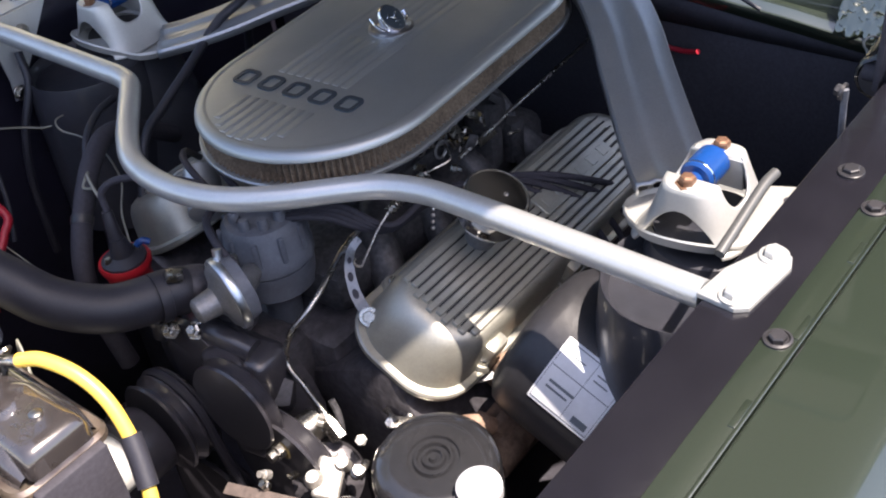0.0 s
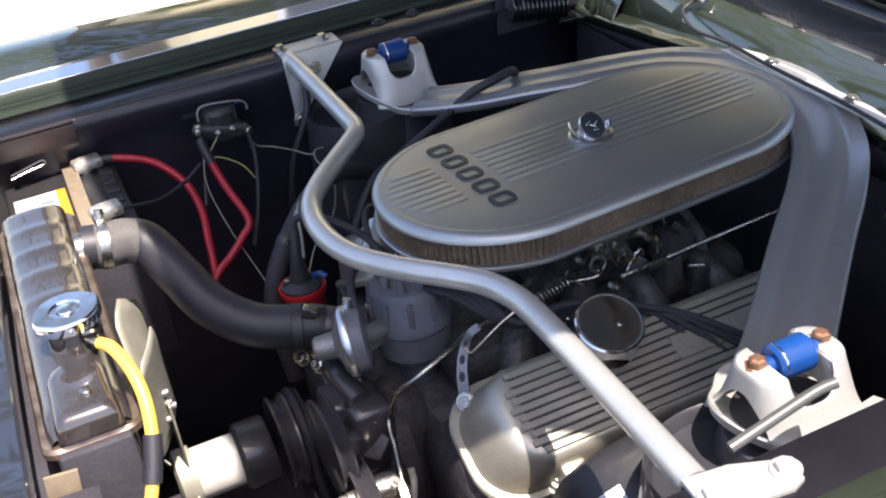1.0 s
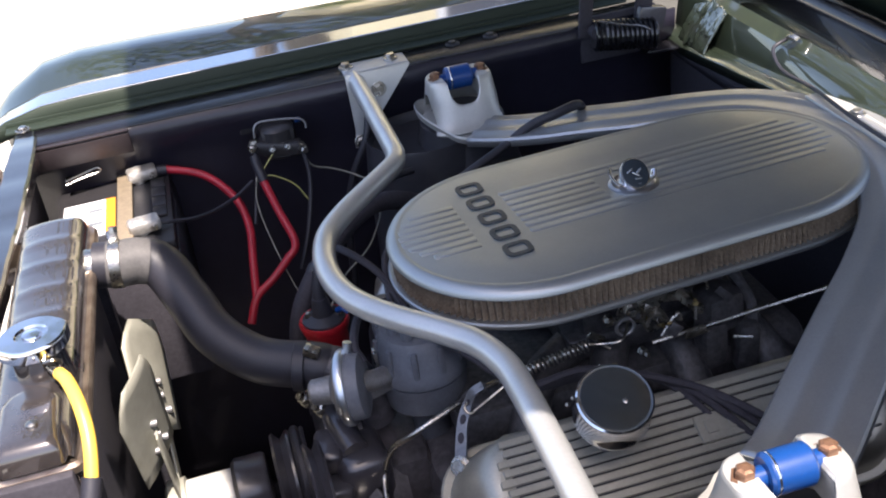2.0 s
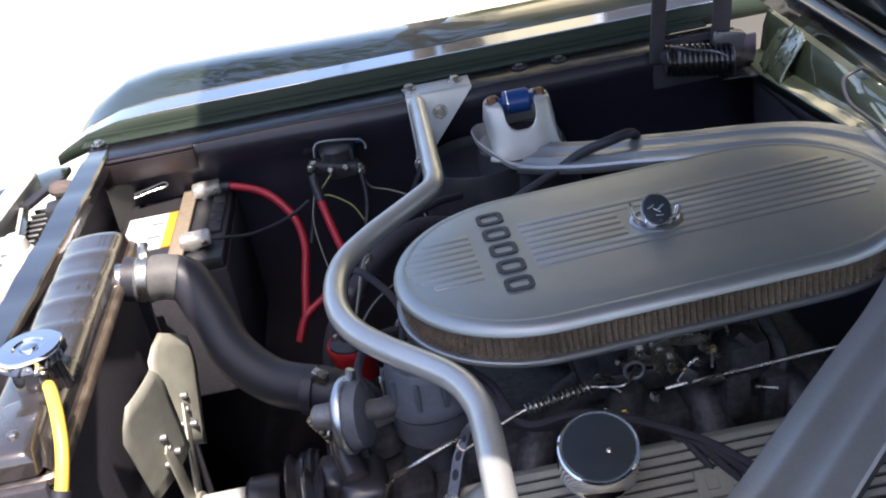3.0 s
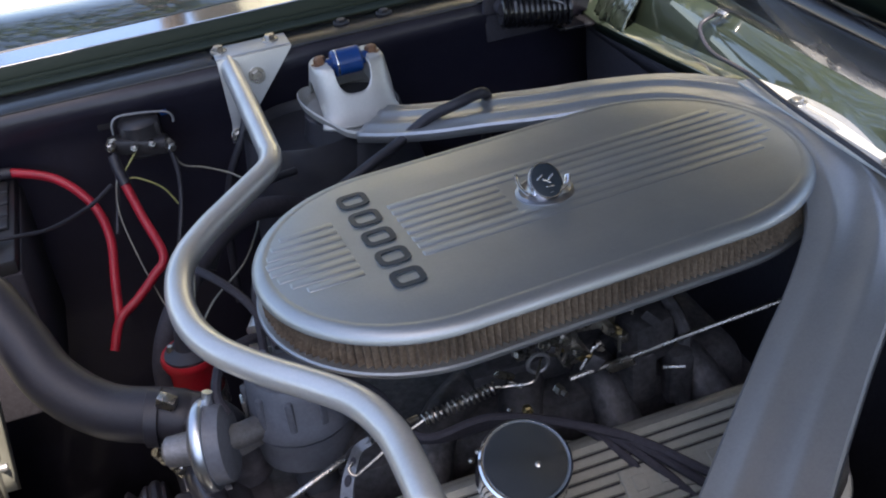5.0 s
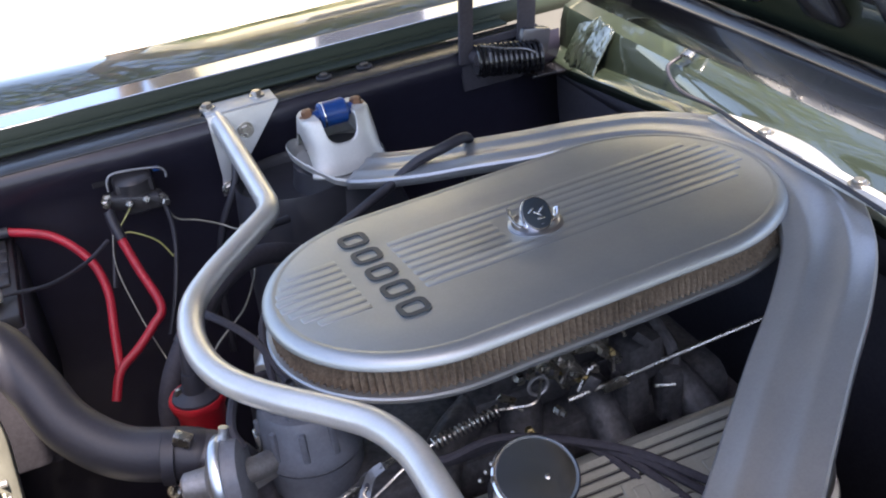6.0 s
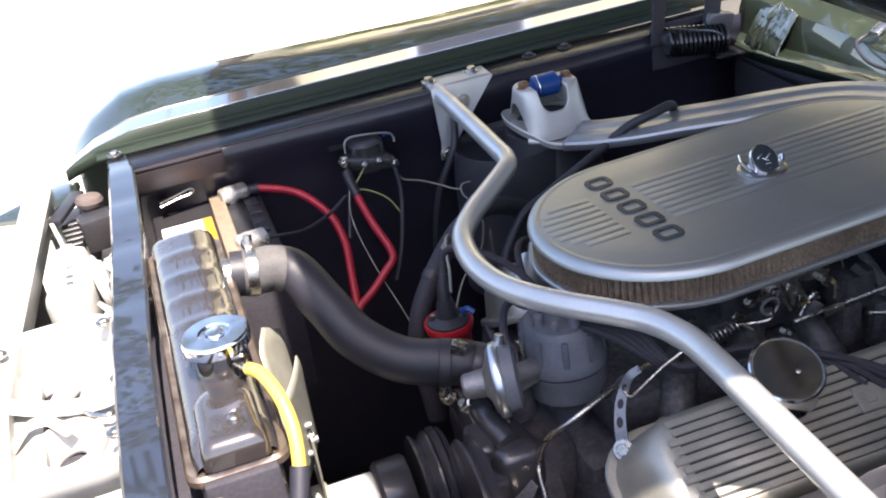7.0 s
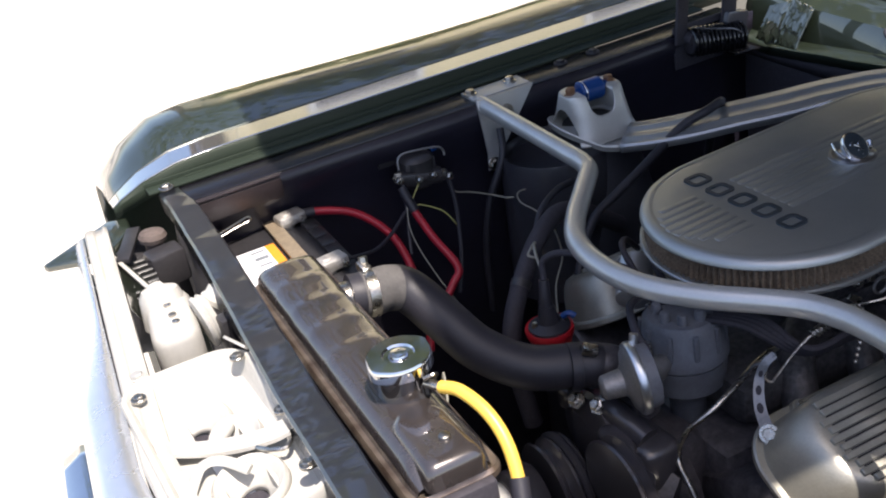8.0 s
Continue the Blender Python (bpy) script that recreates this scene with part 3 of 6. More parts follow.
front = [[HM @ Vector((hood_edge(y) + dx, y, dz)) for dx, dz in ((0.006, -0.004), (0.008, -0.026), (0.018, -0.030), (0.092, -0.030), (0.104, -0.024), (0.108, -0.004))] for y in np.linspace(-0.69, 0.69, 27)]
part("front_frame", rings(front, True), HOOD_BLACK, hood, "black inner frame")
for y, turn in ((0.30, 9), (-0.30, -9), (0.0, 0)):
    part("rib", bent(box((1.18, 0.075, 0.024), (-0.68, y, -0.010), (0, 0, turn), 0.010, 3)), HOOD_BLACK, hood)
for k in range(9):
    part("bead", bent(box((0.22, 0.055, 0.016), (-0.20, -0.48 + 0.12 * k, -0.008), (0, 0, 0), 0.007, 3)), HOOD_BLACK, hood)
part("rib", bent(box((0.085, 1.12, 0.022), (-0.38, 0, -0.011), (0, 0, 0), 0.010, 3)), HOOD_BLACK, hood)
part("inner_panel", bent(box((1.22, 1.29, 0.004), (-0.645, 0, 0.004), (0, 0, 0), 0.001, 1)), HOOD_BLACK, hood, "black hood underside")
seal = tube([HM @ Vector((0.018 - 0.003 * abs(math.sin(3 * y)) + 0.0015 * math.sin(41 * y), y, -0.036)) for y in np.linspace(-0.60, 0.60, 13)], 0.007, 8)
part("rear_bead", seal, HOOD_BLACK, hood, "rolled rear edge")

# hinges beside the cowl
for s in (1, -1):
    hinge = part("hinge", box((0.13, 0.006, 0.075), (0.215, s * 0.552, 0.905), bevel=0.003), MATT_BLACK, hood, "black hood hinge plate")
    # added plate, no known hinge part: blocks sun from the apron corner below
    part("shelf", box((0.062, 0.110, 0.004), (0.281, s * 0.575, 0.8715), (0, 3, 0), 0.001), HOOD_BLACK, hinge, "added black plate keeping sun off the cowl corner")
    part("spring_core", lathe([(0.010, -0.05), (0.019, -0.05), (0.020, -0.02), (0.019, 0.05), (0.010, 0.05)], axis((0.215, s * 0.524, 0.912), (1, -0.12 * s, -0.12)), 24), GLOSS_BLACK, hinge)
    sa, sw = Vector((0.165, s * 0.530, 0.918)), Vector((0.100, -0.012 * s, -0.012))
    su = sw.orthogonal().normalized()
    sv = sw.normalized().cross(su)
    part("spring", tube([sa + sw * (k / 156) + 0.0225 * (math.cos(k * math.pi / 6) * su + math.sin(k * math.pi / 6) * sv) for k in range(157)], 0.0028, 6, smooth=False), HOOD_BLACK, hinge, "black coil spring")
    part("catch", box((0.05, 0.02, 0.04), (0.262, s * 0.535, 0.925), (0, 14, 8 * s), 0.004), GLOSS_BLACK, hinge)
    part("release_wire", tube([(0.17, s * 0.515, 0.945), (0.20, s * 0.50, 0.938), (0.235, s * 0.498, 0.928), (0.262, s * 0.505, 0.905), (0.266, s * 0.52, 0.88)], 0.0015, 6), STEEL_DARK, hinge)
    for x, w in ((0.165, 0.022), (0.262, 0.028)):
        part("arm", box((w, 0.007, 0.20), (x, s * 0.536, 1.015), (0, 7, 0), 0.002), MATT_BLACK, hinge, "black flat arm")
    part("pivot", lathe([(0.011, -0.014), (0.011, 0.014)], axis((0.168, s * 0.53, 0.925), (0, 1, 0)), 16), MATT_BLACK, hinge)

part("link", tube([(0.056, -0.537, 0.966), (0.064, -0.534, 0.94), (0.072, -0.532, 0.905), (0.082, -0.53, 0.868)], 0.0035, 8, flat=0.5), DARK_GREY, hinge, "grey steel link")
bolt(hinge, (0.058, -0.534, 0.962), (0, 1, 0.2), 0.006, 0.008, SATIN_BLACK)

# ---- towers and their silver caps ----
CX, CY, CZ = -0.0745, -0.459, 0.867
def smooth01(a, b, x):
    t = min(1.0, max(0.0, (x - a) / (b - a)))
    return t * t * (3 - 2 * t)


def wall(a, z):
    """A point of the saddle's tapering wall at angle a and height z."""
    s = z / 0.064
    flare = 0.008 * math.exp(-z / 0.007)
    hx, hy = 0.055 - 0.008 * s + flare, 0.052 - 0.025 * s + flare
    ca, sa = math.cos(a), math.sin(a)
    x, y = hx * math.copysign(abs(ca) ** 0.55, ca), hy * math.copysign(abs(sa) ** 0.55, sa)
    return x, y, z


def saddle_at(x, y, z):
    return (CX + x, CY + y, CZ + 0.003 + z - 0.10 * y * (1 - z / 0.07))


def shock_tower(mirror, label):
    global MIRROR
    MIRROR = mirror
    tower = thing("shock_tower", (-0.0745, mirror * -0.467, 0.21), label, "shock tower", "shock towers")
    prof = [(0.058, 0.864), (0.064, 0.861), (0.068, 0.84), (0.084, 0.78), (0.108, 0.68), (0.125, 0.52), (0.13, 0.21)]
    part("tower_body", lathe(prof, axis((-0.0745, -0.470, 0.0), (0, 0, 1)), 40), TOWER_BLACK, tower, "black painted tower body")
    part("gusset", box((0.13, 0.11, 0.40), (-0.085, -0.530, 0.63), (0, 0, 0), 0.02), TOWER_BLACK, tower)
    part("shoulder", rings([[(-0.135 + rx * s * math.cos(a), -0.475 + ry * s * math.sin(a), z) for a in (2 * math.pi * k / 40 for k in range(40))]
                            for s, rx, ry, z in ((1.12, 0.088, 0.082, 0.62), (1.06, 0.088, 0.082, 0.80), (1.0, 0.088, 0.082, 0.848), (0.985, 0.088, 0.082, 0.852), (0.95, 0.088, 0.082, 0.850), (0.9, 0.088, 0.082, 0.838), (0.5, 0.088, 0.082, 0.832))]), TOWER_BLACK, tower, "gloss black tower shoulder with rolled rim")
    outline = []
    for k in range(48):
        a = 2 * math.pi * k / 48
        rr = 0.066 + 0.003 * math.cos(2 * a) + 0.022 * math.exp(-((a - 1.57) / 0.42) ** 2) - 0.013 * math.exp(-(min(a, 2 * math.pi - a) / 0.7) ** 2)
        outline.append((CX + rr * math.cos(a), CY + rr * math.sin(a)))
    loops = [[(CX + (x - CX) * s, CY + (y - CY) * s, CZ + z - 0.10 * (y - CY) + 0.5 * max(0.0, CX - 0.030 - x) * max(0.0, s - 0.75) * 4) for x, y in outline] for s, z in ((1.0, -0.004), (1.03, 0.004), (1.01, 0.007), (0.96, 0.003), (0.80, 0.002), (0.3, 0.002))]
    cap = part("cap", rings(loops, True, True), WHITE_SILVER, tower, "pale silver dished cap")
    # black disc on the cap floor puts the saddle's inner shade into colour
    part("opening", lathe([(0.050, 0.0030), (0.049, 0.0060), (0.010, 0.0064)], axis((CX, CY, CZ), (0, 0.10, 1)), 28), TOWER_BLACK, cap, "black disc for the shade inside the saddle")
    bm = bmesh.new()
    NA, NV = 240, 12
    cols, tops = [], []
    for i in range(NA):
        a = 2 * math.pi * (i + 0.5) / NA
        x, y, z = wall(a, 0.032)
        notch = math.sqrt(max(0.0, 1 - (abs(x) / 0.0250) ** 3)) if abs(y) > 0.02 else 0.0
        top = 0.063 - 0.031 * notch - 0.004 * smooth01(0.040, 0.056, abs(x)) * (abs(x) / 0.05) ** 2
        arch = 0.0
        if abs(x) > 0.040 and abs(y) < 0.031:
            arch = 0.041 * math.sqrt(1 - (y / 0.031) ** 2)
        cols.append([bm.verts.new(saddle_at(*wall(a, arch + (top - arch) * (v / NV) ** 1.3))) for v in range(NV + 1)])
        tops.append((x, notch))
    for i in range(NA):
        a, b = cols[i], cols[(i + 1) % NA]
        for v in range(NV):
            bm.faces.new((a[v], b[v], b[v + 1], a[v + 1]))
    for sx in (1, -1):
        rim = [k for k in range(NA) if sx * tops[k][0] > 0.0240]
        if sx > 0:
            rim = [k for k in rim if k > NA // 2] + [k for k in rim if k <= NA // 2]
        edge = [cols[k][NV] for k in rim]
        mid = sum((v.co for v in edge), Vector()) / len(edge)
        inner = [bm.verts.new(mid + (v.co - mid) * 0.86 + Vector((0, 0, 0.0022))) for v in edge]
        for k in range(len(edge)):
            n = (k + 1) % len(edge)
            bm.faces.new((edge[k], edge[n], inner[n], inner[k]))
        bm.faces.new(inner)
    part("saddle", bm, WHITE_SILVER, cap, "pale silver pressed saddle with two horns", solid=0.003, smooth=42)
    for sx in (1, -1):
        part("horn_wall", box((0.003, 0.054, 0.034), (CX + sx * 0.0262, CY, CZ + 0.046), (0, -4 * sx, 0), 0.001), WHITE_SILVER, cap)
    m = axis((CX, CY, CZ + 0.062), (1, 0, 0))
    part("bushing", lathe([(0.008, -0.0190), (0.0148, -0.0190), (0.0172, -0.0165), (0.0172, 0.0165), (0.0148, 0.0190), (0.008, 0.0190)], m, 32), BLUE, cap, "bright blue bushing")
    part("sleeve", lathe([(0.0085, -0.036), (0.0085, 0.036)], m, 20), BLUE, cap, "blue sleeve")
    part("band", lathe([(0.0172, -0.0145), (0.0175, -0.014), (0.0175, -0.0130), (0.0172, -0.0125)], m, 32, False), CHROME, cap)
    for sx in (1, -1):
        part("nut", lathe([(0.0115, -0.006), (0.0115, -0.003), (0.0082, -0.003), (0.0082, 0.003), (0.007, 0.005), (0.004, 0.006)], axis((CX + sx * 0.034, CY, CZ + 0.070), (0, -0.1, 1)), 6), COPPER, cap, "brownish bolt head", smooth=20)
    if mirror < 0:
        MIRROR = 1
        return tower
    ear = slab([(-0.060, -0.500), (-0.006, -0.492), (0.006, -0.520), (0.004, -0.548), (-0.058, -0.552)][::-1], 0.8745, 0.8785, None, 0.001)
    part("ear", ear, WHITE_SILVER, cap, "flat pale ear with a hole")
    # the ear is solid; a black disc stands for the dark hole
    part("ear_hole", lathe([(0.006, 0.8784), (0.006, 0.8790)], axis((-0.020, -0.522, 0), (0, 0, 1)), 16), MATT_BLACK, cap)
    MIRROR = 1
    return tower


shock_tower(1, "black shock tower with sunlit pale silver cap and blue bushing")
shock_tower(-1, "black shock tower with shaded silver cap and dark blue bushing")

# ---- V brace from the towers to the cowl ----
brace = thing("strut_brace", (0.28, 0, 0.94), "satin silver V-shaped sheet brace bolted to cowl and towers", "brace")
near_leg = [(-0.045, -0.415, 0.884), (-0.010, -0.384, 0.880), (0.05, -0.330, 0.891), (0.11, -0.277, 0.903), (0.17, -0.226, 0.915), (0.225, -0.168, 0.927), (0.262, -0.10, 0.936), (0.278, -0.04, 0.940)]
far_leg = [(0.277, 0.04, 0.940), (0.260, 0.10, 0.936), (0.225, 0.165, 0.928), (0.17, 0.214, 0.917), (0.11, 0.250, 0.907), (0.05, 0.286, 0.899), (0.0, 0.316, 0.891), (-0.040, 0.348, 0.884), (-0.070, 0.378, 0.879)]
line = glide(near_leg + [(0.281, 0.0, 0.941)] + far_leg, 5)
loops = []
for i, p in enumerate(line):
    d = (line[min(i + 1, len(line) - 1)] - line[max(i - 1, 0)]).normalized()
    side = d.cross(Vector((0, 0, 1))).normalized()
    up = side.cross(d).normalized()
    w = 0.043
    loops.append([p + side * (w * s) + up * h for s, h in ((-1.0, -0.012), (-0.99, -0.003), (-0.94, 0.0), (-0.62, 0.0), (-0.52, 0.0024), (-0.34, 0.0024), (-0.24, 0.0),
                                                           (0.24, 0.0), (0.34, 0.0024), (0.52, 0.0024), (0.62, 0.0), (0.94, 0.0), (0.99, -0.003), (1.0, -0.012))])
part("channel", rings(loops, False, False), BRACE, brace, "silver ribbed sheet channel", solid=0.0025, smooth=30)
for y in (-0.12, 0.03):
    bolt(brace, (0.299, y, 0.9425), (0, 0, 1), 0.007, 0.006)
bm = slab([(0.280, -0.19), (0.296, -0.19), (0.304, -0.15), (0.305, -0.09), (0.311, -0.03), (0.307, 0.02), (0.312, 0.06), (0.300, 0.11), (0.280, 0.11)], 0.9395, 0.9425, None, 0.001)
part("flange", bm, WHITE_SILVER, brace, "pale mounting flange on the cowl")

# ---- bent tube across the bay ----
bar = thing("cross_bar", (-0.22, 0, 0.92), "bent silver tube brace bolted across the engine bay", "brace")
R = 0.0132
knots = [(-0.2140, 0.556, 0.924), (-0.2140, 0.42, 0.923), (-0.2150, 0.285, 0.922), (-0.2165, 0.258, 0.922), (-0.2235, 0.233, 0.922), (-0.240, 0.211, 0.922), (-0.275, 0.170, 0.922), (-0.308, 0.130, 0.922),
         (-0.336, 0.084, 0.922), (-0.3475, 0.032, 0.922), (-0.3455, -0.022, 0.922), (-0.331, -0.068, 0.922), (-0.302, -0.113, 0.922), (-0.262, -0.160, 0.922), (-0.240, -0.190, 0.922), (-0.2275, -0.224, 0.922),
         (-0.2225, -0.268, 0.922), (-0.2245, -0.40, 0.922), (-0.230, -0.540, 0.924)]
part("tube", tube(knots, R, 20, 6), TUBE_SILVER, bar, "silver tube with two bends")
# near mounting plate lies on the ledge, far gusset hangs down inside the apron
bm = slab([(-0.244, -0.540), (-0.247, -0.574), (-0.240, -0.584), (-0.178, -0.591), (-0.165, -0.586), (-0.161, -0.564), (-0.205, -0.545)][::-1], 0.9325, 0.9375, None, 0.0015)
part("mount_plate", bm, WHITE_SILVER, bar, "pale mounting plate")
for x, y in ((-0.172, -0.573), (-0.234, -0.568)):
    bolt(bar, (x, y, 0.9375), (0, 0, 1), 0.0085, 0.008, WHITE_SILVER)
bm = slab([(-0.229, 0.549), (-0.128, 0.549), (-0.128, 0.592), (-0.229, 0.592)], 0.9325, 0.9365, None, 0.001)
merge(bm, slab([(-0.229, 0.0), (-0.229, -0.085), (-0.234, -0.112), (-0.216, -0.112), (-0.206, -0.09), (-0.130, -0.004), (-0.128, 0.0)], -0.002, 0.002,
               Matrix.Translation((0, 0.5415, 0.9365)) @ pose(0, 0, 0, 80, 0, 0)))
part("gusset", bm, SILVER, bar, "silver triangular gusset plate")
for x in (-0.221, -0.150):
    bolt(bar, (x, 0.575, 0.9365), (0, 0, 1), 0.0075, 0.008)
for at in ((-0.182, 0.534, 0.908), (-0.224, 0.519, 0.836)):
    bolt(bar, at, (0, -1, 0.15), 0.0075, 0.007)

# ---- air cleaner ----
air = thing("air_cleaner", (-0.01, 0, 0.88), "satin aluminium oval air cleaner with raised ribs and dark badge", "air cleaner")
AM = pose(-0.007, 0.005, 0.0, 0, 0, 3.2)
LM = pose(-0.007, -0.009, 0.0, 0, 0, 3.2)
HL, HW = 0.277, 0.147


def oval(inset, z):
    return [LM @ Vector((x, y, z)) for x, y in stadium(HL - inset, HW - inset)]


bm = rings([oval(i, z) for i, z in ((0.006, 0.931), (0.0006, 0.931), (0.0, 0.9320), (0.0006, 0.9352), (0.0020, 0.9378), (0.0045, 0.9401), (0.0080, 0.9418), (0.0115, 0.9426), (0.0135, 0.9426),
                                    (0.0150, 0.9423), (0.0165, 0.9423), (0.0180, 0.9426), (0.06, 0.9426), (0.12, 0.9427))])
lid = part("lid", bm, LID, air, "satin aluminium lid", smooth=30)


def dense(points, gap=0.0032):
    """Points at even steps round an outline."""
    out, loop = [], [Vector((*p, 0)) for p in points] + [Vector((*points[0], 0))]
    for a, b in zip(loop, loop[1:]):
        k = max(1, round((b - a).length / gap))
        out += [a.lerp(b, i / k) for i in range(k)]
    return [(p.x, p.y) for p in out]


path = dense(stadium(HL - 0.004, HW - 0.004, 60))
if len(path) % 2:
    path.pop()
loops = []
for z in (0.901, 0.916, 0.932):
    loop = []
    for k, (x, y) in enumerate(path):
        c = max(-(HL - HW), min(HL - HW, x))
        d = Vector((x - c, y)).normalized()
        s = (0.0055 if k % 2 else 0.0) + 0.0022 * noise.noise((x * 60, y * 60, z * 40))
        sh = 0.0012 * noise.noise((x * 35, y * 35, z * 90))
        loop.append(LM @ Vector((x - d.x * s + d.y * sh, y - d.y * s - d.x * sh, z)))
    loops.append(loop)
part("filter_element", rings(loops), PAPER, air, "tan pleated paper element", smooth=0)
bm = rings([oval(i, z) for i, z in ((0.012, 0.904), (0.0, 0.904), (-0.002, 0.9028), (-0.002, 0.900), (0.002, 0.896), (0.014, 0.891), (0.045, 0.884), (0.06, 0.872), (0.10, 0.870))])
part("base_pan", bm, LID, air, "aluminium base pan", smooth=30)
# raised ribs in two blocks
for k in range(8):
    y = -0.0475 + 0.0135 * k
    x0 = -0.262 + 0.026 * (abs(y) / 0.05) ** 2
    for a, b in ((x0, -0.186), (-0.131, -0.026 if abs(y) < 0.022 else 0.252 - 0.03 * (abs(y) / 0.05) ** 2), (0.026, 0.252) if abs(y) < 0.022 else (0, 0)):
        if b > a:
            rib = box((b - a, 0.0098, 0.0050), ((a + b) / 2, y, 0.94075), (0, 0, 0), 0.0016, 3)
            bmesh.ops.transform(rib, matrix=AM, verts=rib.verts)
            part("rib", rib, LID, air)
# badge: five plain open blocks in a row
for k in range(5):
    cy = 0.0735 - 0.0382 * k
    outer, inner = rounded(0.030, 0.027, 0.008, 4), rounded(0.019, 0.016, 0.004, 4)
    m = AM @ Matrix.Translation((-0.156, cy + 0.004, 0))
    part("badge_block", frame_plate(outer, inner, 0.9418, 0.9442, m), LETTER, air, "dark raised badge block")
# wing knob
knob = part("wing_nut", lathe([(0.028, 0.9425), (0.028, 0.9440), (0.0245, 0.9455), (0.0225, 0.9445), (0.0175, 0.9450), (0.0155, 0.9490), (0.0130, 0.9505)], Matrix.Translation((0.002, -0.003, 0.0)), 36), SATIN_CHROME, air, "satin collar of the wing knob")
KM = Matrix.Translation((0.002, -0.005, 0.9535)) @ pose(0, 0, 0, 42, 4, 0) @ Matrix.Diagonal((0.95, 1.12, 1, 1))
part("knob_head", lathe([(0.007, -0.012), (0.0145, -0.007), (0.0172, -0.002), (0.0176, 0.002), (0.0168, 0.0042), (0.0155, 0.0046)], KM, 36), CHROME, knob, "chrome oval knob head")
part("emblem", lathe([(0.0154, 0.0042), (0.0154, 0.0050), (0.0135, 0.0056)], KM, 36), LETTER, knob, "dark oval emblem")
for a, b, c in ((-0.006, 0.003, 25), (0.000, -0.001, -30), (0.005, 0.002, 30), (0.002, -0.006, 0)):
    stroke = box((0.0085, 0.0016, 0.0010), (a, b, 0.0060), (0, 0, c), 0.0004, 1)
    bmesh.ops.transform(stroke, matrix=KM, verts=stroke.verts)
    part("emblem_stroke", stroke, CHROME, knob)
part("wing", tube([(-0.012, -0.012, 0.946), (-0.0195, -0.009, 0.950), (-0.0235, -0.002, 0.957), (-0.0215, 0.006, 0.962)], 0.0030, 8, flat=0.6), CHROME, knob)
part("wing", tube([(0.014, -0.012, 0.946), (0.022, -0.010, 0.949), (0.026, -0.004, 0.954)], 0.0034, 8, flat=0.7), CHROME, knob)

# ---- engine ----
engine = thing("engine", (0, 0, 0.35), "greasy black V8 engine block under the air cleaner", "engine")
part("block", box((0.50, 0.22, 0.40), (-0.04, -0.005, 0.50), bevel=0.02), GREASE, engine, "black engine block")
for s in (1, -1):
    part("cylinder_head", box((0.50, 0.17, 0.17), (-0.05, s * 0.172, 0.612), (s * 28, 0, 0), 0.015), GREASE, engine, "black cylinder head")
manifold = part("intake_manifold", box((0.42, 0.20, 0.06), (-0.04, 0, 0.735), bevel=0.02), DULL_CAST, engine, "grimy cast intake manifold")
for k in range(4):
    x = -0.19 + 0.105 * k
    for s in (1, -1):
        part("runner", tube([(x * 0.4, s * 0.02, 0.775), (x * 0.8, s * 0.075, 0.765), (x, s * 0.13, 0.715)], 0.022, 12, 5), DULL_CAST, manifold)
part("carburettor_flange", box((0.20, 0.13, 0.03), (-0.01, 0, 0.785), bevel=0.006), DULL_CAST, manifold)
bm = box((0.06, 0.14, 0.22), (-0.31, -0.01, 0.60), bevel=0.02)
merge(bm, lathe([(0.10, -0.02), (0.105, 0.0), (0.08, 0.03), (0.04, 0.05)], axis((-0.335, -0.01, 0.62), (-1, 0, 0)), 28))
part("timing_cover", bm, GREASE, engine, "black front cover and pump housing")
part("oil_pan", box((0.46, 0.20, 0.13), (-0.03, 0, 0.30), bevel=0.03), GREASE, engine)

# carburettor with its linkage
carb = thing("carburettor", (0, 0, 0.80), "dull grey carburettor with throttle linkage under the air cleaner", "carburettor")
bm = box((0.17, 0.12, 0.035), (-0.005, 0, 0.815), bevel=0.006)
merge(bm, box((0.15, 0.10, 0.035), (-0.005, 0, 0.848), bevel=0.008))
merge(bm, lathe([(0.06, 0.86), (0.062, 0.89)], Matrix.Identity(4), 28))
for x in (-0.075, 0.065):
    merge(bm, box((0.035, 0.11, 0.05), (x, -0.005, 0.845), bevel=0.008))
part("body", bm, DULL_CAST, carb)
bm = box((0.035, 0.004, 0.03), (-0.045, -0.098, 0.845), (0, 20, 0), 0.001)
merge(bm, box((0.018, 0.004, 0.045), (-0.022, -0.102, 0.838), (0, -25, 0), 0.001))
merge(bm, box((0.05, 0.005, 0.014), (0.0, -0.096, 0.850), (0, 8, 0), 0.001))
merge(bm, tube([(-0.03, -0.05, 0.845), (-0.03, -0.108, 0.845)], 0.005, 8, 2))
merge(bm, tube([(0.02, -0.05, 0.835), (0.02, -0.104, 0.835)], 0.004, 8, 2))
part("throttle_lever", bm, STEEL, carb, "plated throttle levers")
for at in ((-0.05, -0.105, 0.848), (-0.02, -0.107, 0.832), (0.015, -0.103, 0.842), (0.03, -0.1, 0.826), (-0.068, -0.085, 0.83), (0.045, -0.07, 0.852)):
    part("linkage_nut", lathe([(0.0065, -0.004), (0.0065, 0.003), (0.004, 0.006)], axis(at, (0, -1, 0.2)), 6), STEEL, carb)
part("throttle_rod", tube([(-0.03, -0.112, 0.806), (0.0, -0.112, 0.808), (0.05, -0.108, 0.807), (0.10, -0.102, 0.805), (0.21, -0.097, 0.806), (0.31, -0.09, 0.805)], 0.0026, 8, 4), STEEL, carb, "thin plated throttle rod")
